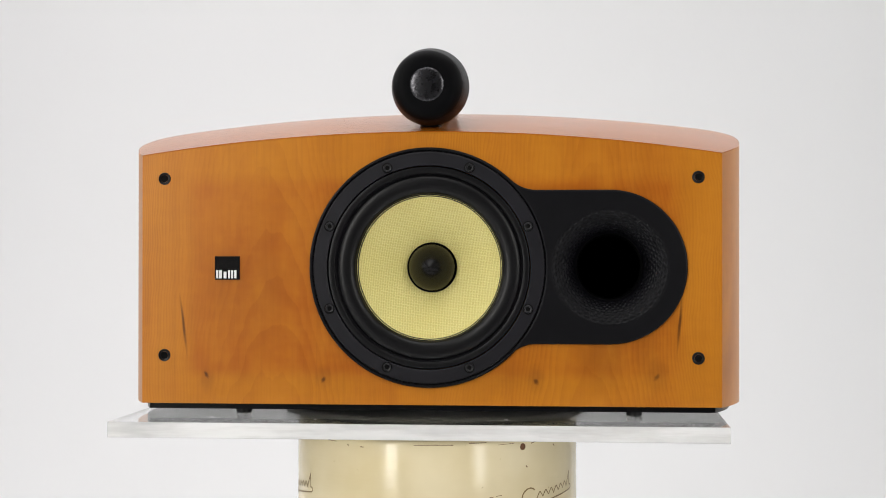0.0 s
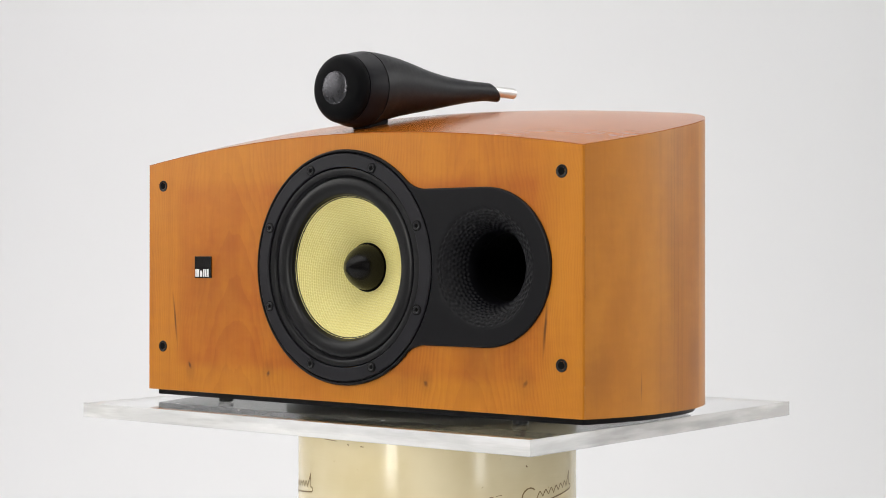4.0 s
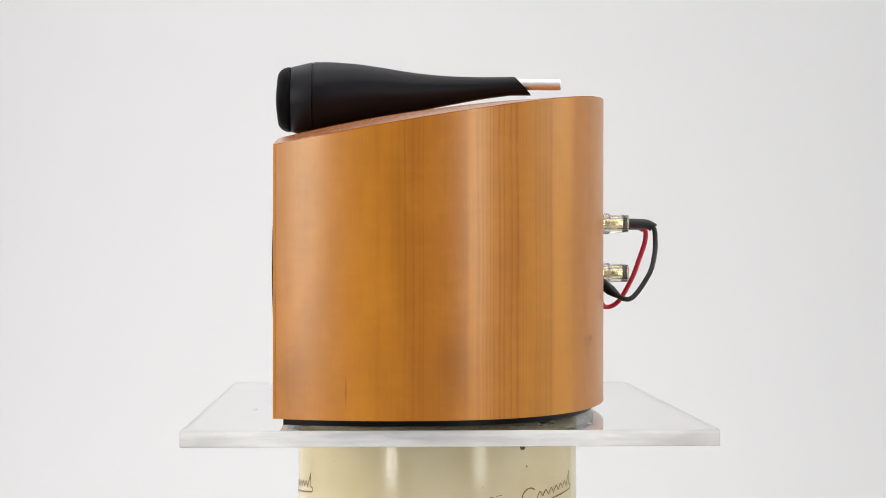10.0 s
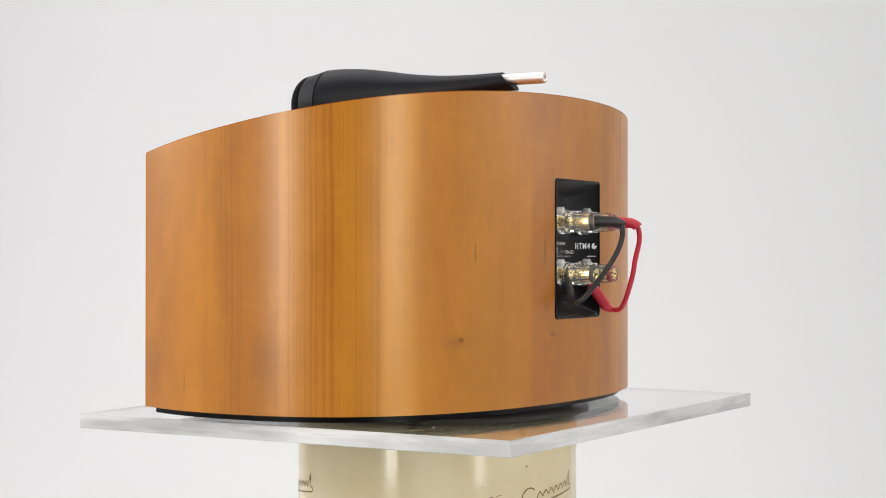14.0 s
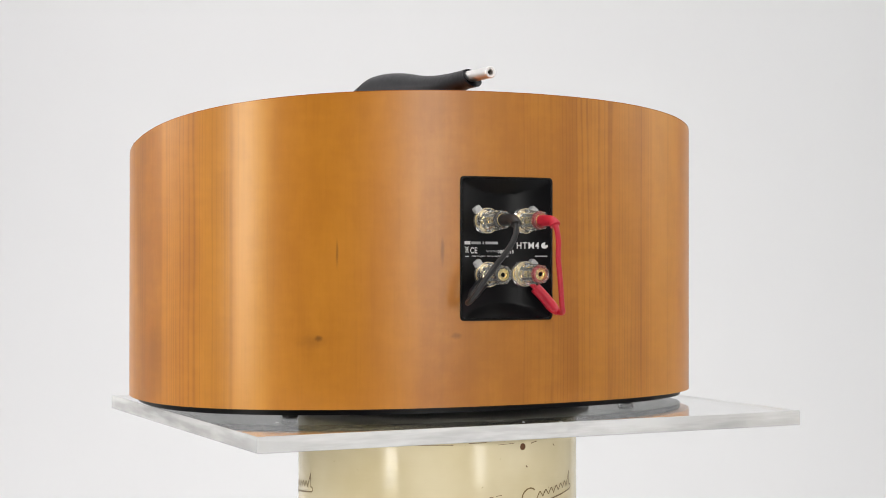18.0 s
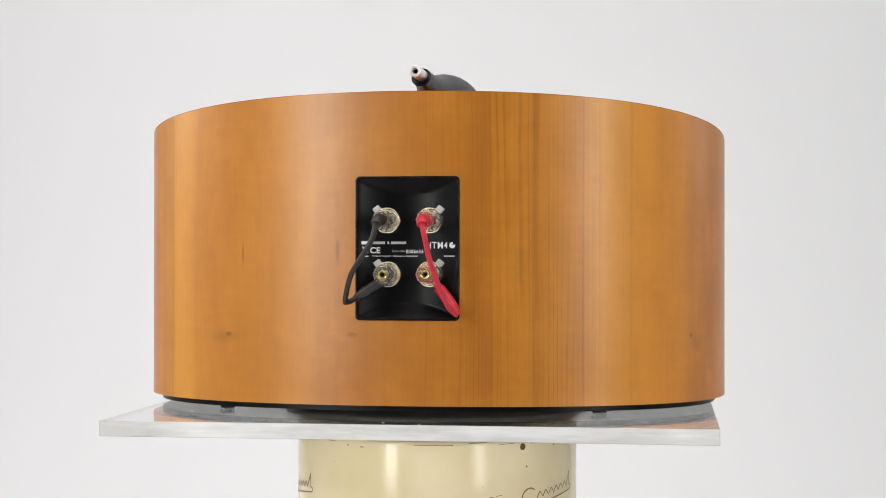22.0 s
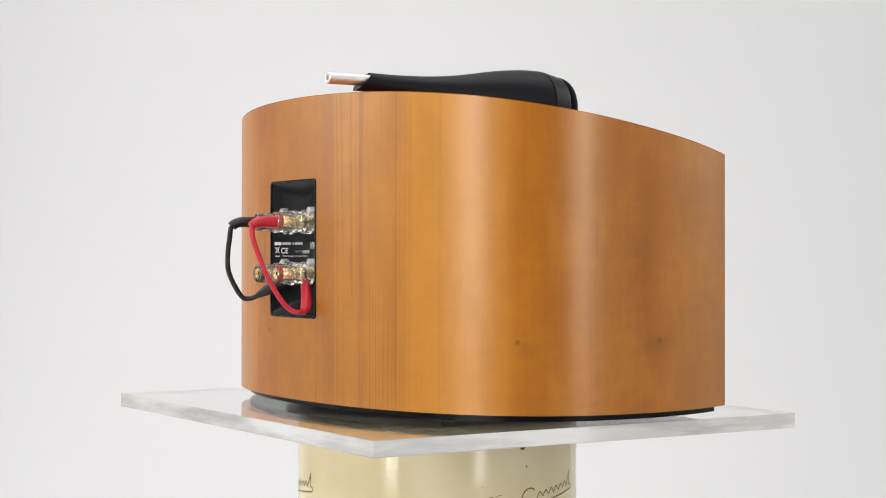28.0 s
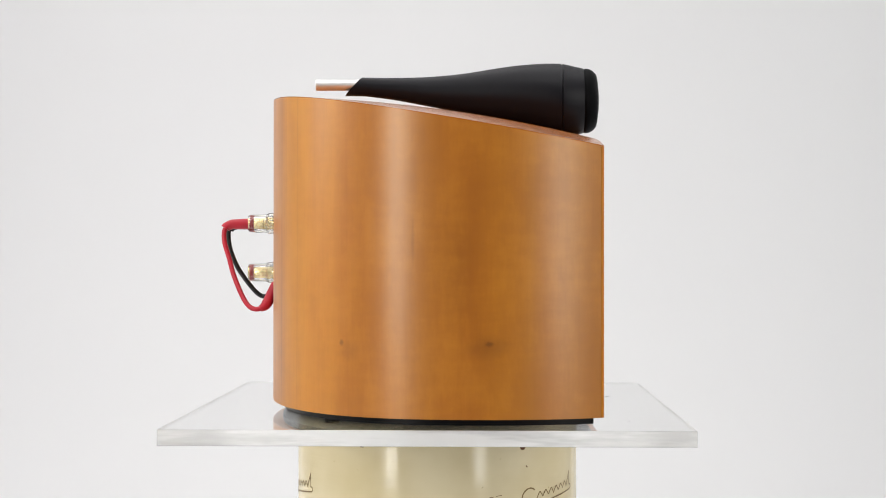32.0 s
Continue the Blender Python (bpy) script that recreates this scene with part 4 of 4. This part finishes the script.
def jumper(name, label, material, path):
    """A lead with thick sleeves where it enters the posts."""
    ob = new(name)
    ob.location = (0, 0, PLATE_Z)
    tagged(ob, label, "cable", "jumper leads")
    pts = spline([(CX + x, y, z) for x, y, z in path], 8)
    n = len(pts)

    def cut(a, b):
        return pts[int(a * (n - 1)):int(b * (n - 1)) + 1]

    def fat(f):
        return 0.0051 - 0.0009 * f + 0.0004 * max(0, (f - 0.85) / 0.15)

    part("lead", hose(pts, 0.0023), material, ob, sharp=60)
    part("sleeve", hose(cut(0.0, 0.265), fat, 20), material, ob, "shrunk sleeve at the plug", sharp=60)
    part("sleeve", hose(cut(0.79, 0.965), lambda f: 0.0030 + 0.0019 * min(1, f * 3), 18), material, ob, "shrunk sleeve at the spade", sharp=60)
    spade = hose(cut(0.955, 1.0), 0.0016, 10)
    part("spade", spade, GOLD, ob, "gold spade end", sharp=60)
    return ob


# knots and dark streaks in the veneer: (along the veneer, height, half sizes, strength)
def veneer_marks():
    right = half_plan(FRONT_Y + BAFFLE)
    plan = right + [(-x, y) for x, y in right[::-1]][1:]
    run = [0.0]
    for a, b in zip(plan, plan[1:]):
        run.append(run[-1] + math.hypot(b[0] - a[0], b[1] - a[1]))

    def u(x, y):
        k = min(range(len(plan)), key=lambda i: (plan[i][0] - x) ** 2 + (plan[i][1] - y) ** 2)
        return run[k]

    return [(u(0.1645, 0.1245), 0.0689, 0.0040, 0.0030, 0.65), (u(0.1645, 0.1245) - 0.006, 0.066, 0.014, 0.007, 0.22),
            (u(0.151, 0.129), 0.140, 0.0013, 0.013, 0.7), (u(0.063, 0.149), 0.142, 0.0022, 0.013, 0.55),
            (u(0.0491, 0.1484), 0.0699, 0.006, 0.0032, 0.5),
            (u(-0.2398, 0.0714), 0.0681, 0.0028, 0.0032, 0.7), (u(-0.2398, 0.0714) + 0.008, 0.062, 0.013, 0.009, 0.2),
            (u(-0.272, -0.0474), 0.0684, 0.0042, 0.0026, 0.65), (u(-0.272, -0.0474), 0.066, 0.022, 0.010, 0.25), (0.142, 0.050, 0.018, 0.040, 0.20), (0.012, 0.045, 0.020, 0.030, 0.20), (0.030, 0.190, 0.016, 0.030, 0.12), (0.835, 0.130, 0.022, 0.050, 0.16), 
            (u(-0.262, 0.01), 0.150, 0.0018, 0.022, 0.25), (u(0.262, -0.08), 0.032, 0.0011, 0.014, 0.4)]


FRONT_MARKS = [(CX - 0.2135, 0.078, 0.0016, 0.027, 0.95, -7), (CX + 0.2146, 0.080, 0.0017, 0.025, 0.95, 5),
               (CX - 0.1932, 0.0345, 0.0020, 0.0040, 1.0, -30), (CX - 0.0905, 0.0308, 0.0022, 0.0034, 1.0, 25),
               (CX + 0.0929, 0.0303, 0.0026, 0.0032, 1.0, -35), (CX + 0.1954, 0.0349, 0.0022, 0.0042, 1.0, 35),
               (CX - 0.1925, 0.0300, 0.008, 0.012, 0.22), (CX - 0.0905, 0.0330, 0.009, 0.012, 0.25), (CX + 0.0929, 0.033, 0.009, 0.014, 0.28), (CX + 0.1954, 0.037, 0.011, 0.018, 0.25),
               (CX + 0.150, 0.052, 0.026, 0.036, 0.26), (CX + 0.186, 0.058, 0.015, 0.030, 0.18), (CX + 0.062, 0.035, 0.030, 0.016, 0.14), (CX - 0.155, 0.110, 0.050, 0.050, 0.10)]
# broad leaves of the wrap, partly toned for light: (along it, depth of tone, redness)
RIGHT_LEAVES_AND_LIGHT = [(0.0, 0.76, 0.12), (0.045, 0.80, 0.08), (0.060, 0.86, 0.0), (0.085, 0.82, 0.0), (0.095, 0.77, 0.0), (0.100, 0.71, 0.0), (0.118, 0.71, 0.0), (0.126, 0.74, 0.1),
                (0.150, 0.74, 0.15), (0.1545, 0.75, 0.1), (0.1565, 0.92, -0.15), (0.172, 0.91, -0.12), (0.180, 0.85, -0.05), (0.196, 0.80, 0.0), (0.205, 0.90, -0.15), (0.215, 0.88, -0.15),
                (0.236, 0.89, -0.2), (0.240, 1.04, -0.3), (0.262, 1.02, -0.25), (0.275, 0.88, 0.0), (0.295, 0.83, 0.0), (0.325, 0.82, 0.05), (0.360, 0.87, 0.05), (0.392, 0.84, 0.05),
                (0.398, 0.75, 0.2), (0.440, 0.71, 0.2)]
LEFT_LEAVES_AND_LIGHT = [(0.440, 0.71, 0.2), (0.470, 0.74, 0.05), (0.500, 0.75, 0.0), (0.520, 0.74, 0.0), (0.540, 0.70, 0.0), (0.546, 0.68, 0.0), (0.549, 0.78, -0.1), (0.575, 0.81, -0.08),
               (0.620, 0.82, -0.08), (0.628, 0.80, 0.0), (0.640, 0.92, -0.1), (0.665, 0.96, -0.2), (0.685, 1.02, -0.22), (0.700, 0.98, -0.1), (0.727, 0.92, -0.1), (0.742, 0.76, 0.25),
               (0.758, 0.68, 0.35), (0.772, 0.70, 0.30), (0.786, 0.72, 0.15), (0.800, 0.66, 0.12), (0.830, 0.61, 0.20), (0.852, 0.58, 0.20), (0.862, 0.62, 0.1), (0.885, 0.63, 0.0),
               (0.895, 0.64, -0.2), (0.956, 0.63, -0.2)]
LINES = [(0.5836, 0.0016, 0.75), (0.627, 0.0014, 0.75), (0.6382, 0.0012, 0.4), (0.642, 0.0012, 0.35), (0.1972, 0.0020, 0.6), (0.1907, 0.0013, 0.4), (0.1107, 0.0030, 0.55),
         (0.1160, 0.0014, 0.5), (0.1050, 0.0014, 0.4), (0.0829, 0.0022, 0.35), (0.1625, 0.0014, 0.35), (0.1700, 0.0012, 0.35), (0.1770, 0.0012, 0.4), (0.1848, 0.0013, 0.4),
         (0.2343, 0.0018, 0.65), (0.2285, 0.0013, 0.45), (0.4149, 0.0030, 0.35), (0.5474, 0.0016, 0.5), (0.5400, 0.0013, 0.45), (0.5530, 0.0013, 0.45), (0.5620, 0.0013, 0.4),
         (0.8032, 0.0030, 0.35), (0.7882, 0.0024, 0.3), (0.6721, 0.0012, 0.3)]
WOOD_SIDE = wood("cherry_wrap", veneer_marks(), 0.95, seed=2.3, leaves=(RIGHT_LEAVES_AND_LIGHT, LEFT_LEAVES_AND_LIGHT), growth=LINES, tint=(1.16, 1.17, 0.95), gloss=0.32)
WOOD_TOP = wood("cherry_top", (), 0.5, seed=11.7, tone=0.80, tint=(1.0, 0.78, 0.60), gloss=0.20, spec=0.50)
WOOD_FRONT = wood("cherry_front", FRONT_MARKS, 0.8, unfaded=True, seed=5.1, tone=0.97, tint=(1.05, 1.0, 0.72), spec=0.45)

cabinet()
top_panel()
baffle()
base()
sockets()
badge()
front_trim()
woofer()
port()
tweeter()
terminal_panel()
terminals()

BLACK_LEAD = jumper("jumper_lead", "black jumper lead looped between two binding posts", BLACK_WIRE,
                    [(0.0197, 0.172, 0.1679), (0.0197, 0.186, 0.1678), (0.0197, 0.195, 0.1672), (0.0205, 0.2010, 0.1630), (0.0225, 0.2018, 0.1530), (0.0300, 0.2000, 0.1400),
                     (0.0420, 0.1935, 0.1225), (0.0498, 0.1785, 0.1020), (0.0495, 0.1690, 0.0985), (0.0400, 0.1600, 0.1045), (0.0290, 0.1520, 0.1120), (0.0200, 0.1475, 0.1180)])
RED_LEAD = jumper("jumper_lead", "red jumper lead looped between two binding posts", RED_WIRE,
                  [(-0.0174, 0.172, 0.1678), (-0.0174, 0.185, 0.1675), (-0.0176, 0.1935, 0.1668), (-0.0182, 0.1990, 0.1625), (-0.0207, 0.1990, 0.1510), (-0.0235, 0.1940, 0.1350),
                   (-0.0285, 0.1885, 0.1180), (-0.0362, 0.1780, 0.0968), (-0.0420, 0.1690, 0.0890), (-0.0405, 0.1590, 0.0910), (-0.0320, 0.1530, 0.1030), (-0.0185, 0.1475, 0.1180)])


# ---- movement ----
def motions():
    """Everything on the turntable turns clockwise, seen from above, at a steady rate."""
    turn = [(0.0, 5.2), (4.0, 38.3), (8.0, 71.4), (12.0, 104.3), (16.0, 137.4), (20.0, 170.9), (24.0, 204.5), (28.0, 238.15), (32.0, 271.6)]
    for thing, z in ((SPEAKER, PLATE_Z), (PLATE_THING, PLATE_Z), (PLATTER_THING, DRUM_TOP), (BLACK_LEAD, PLATE_Z), (RED_LEAD, PLATE_Z)):
        walk(thing, [(t, pose(0, 0, z, 0, 0, -a)) for t, a in turn])


motions()
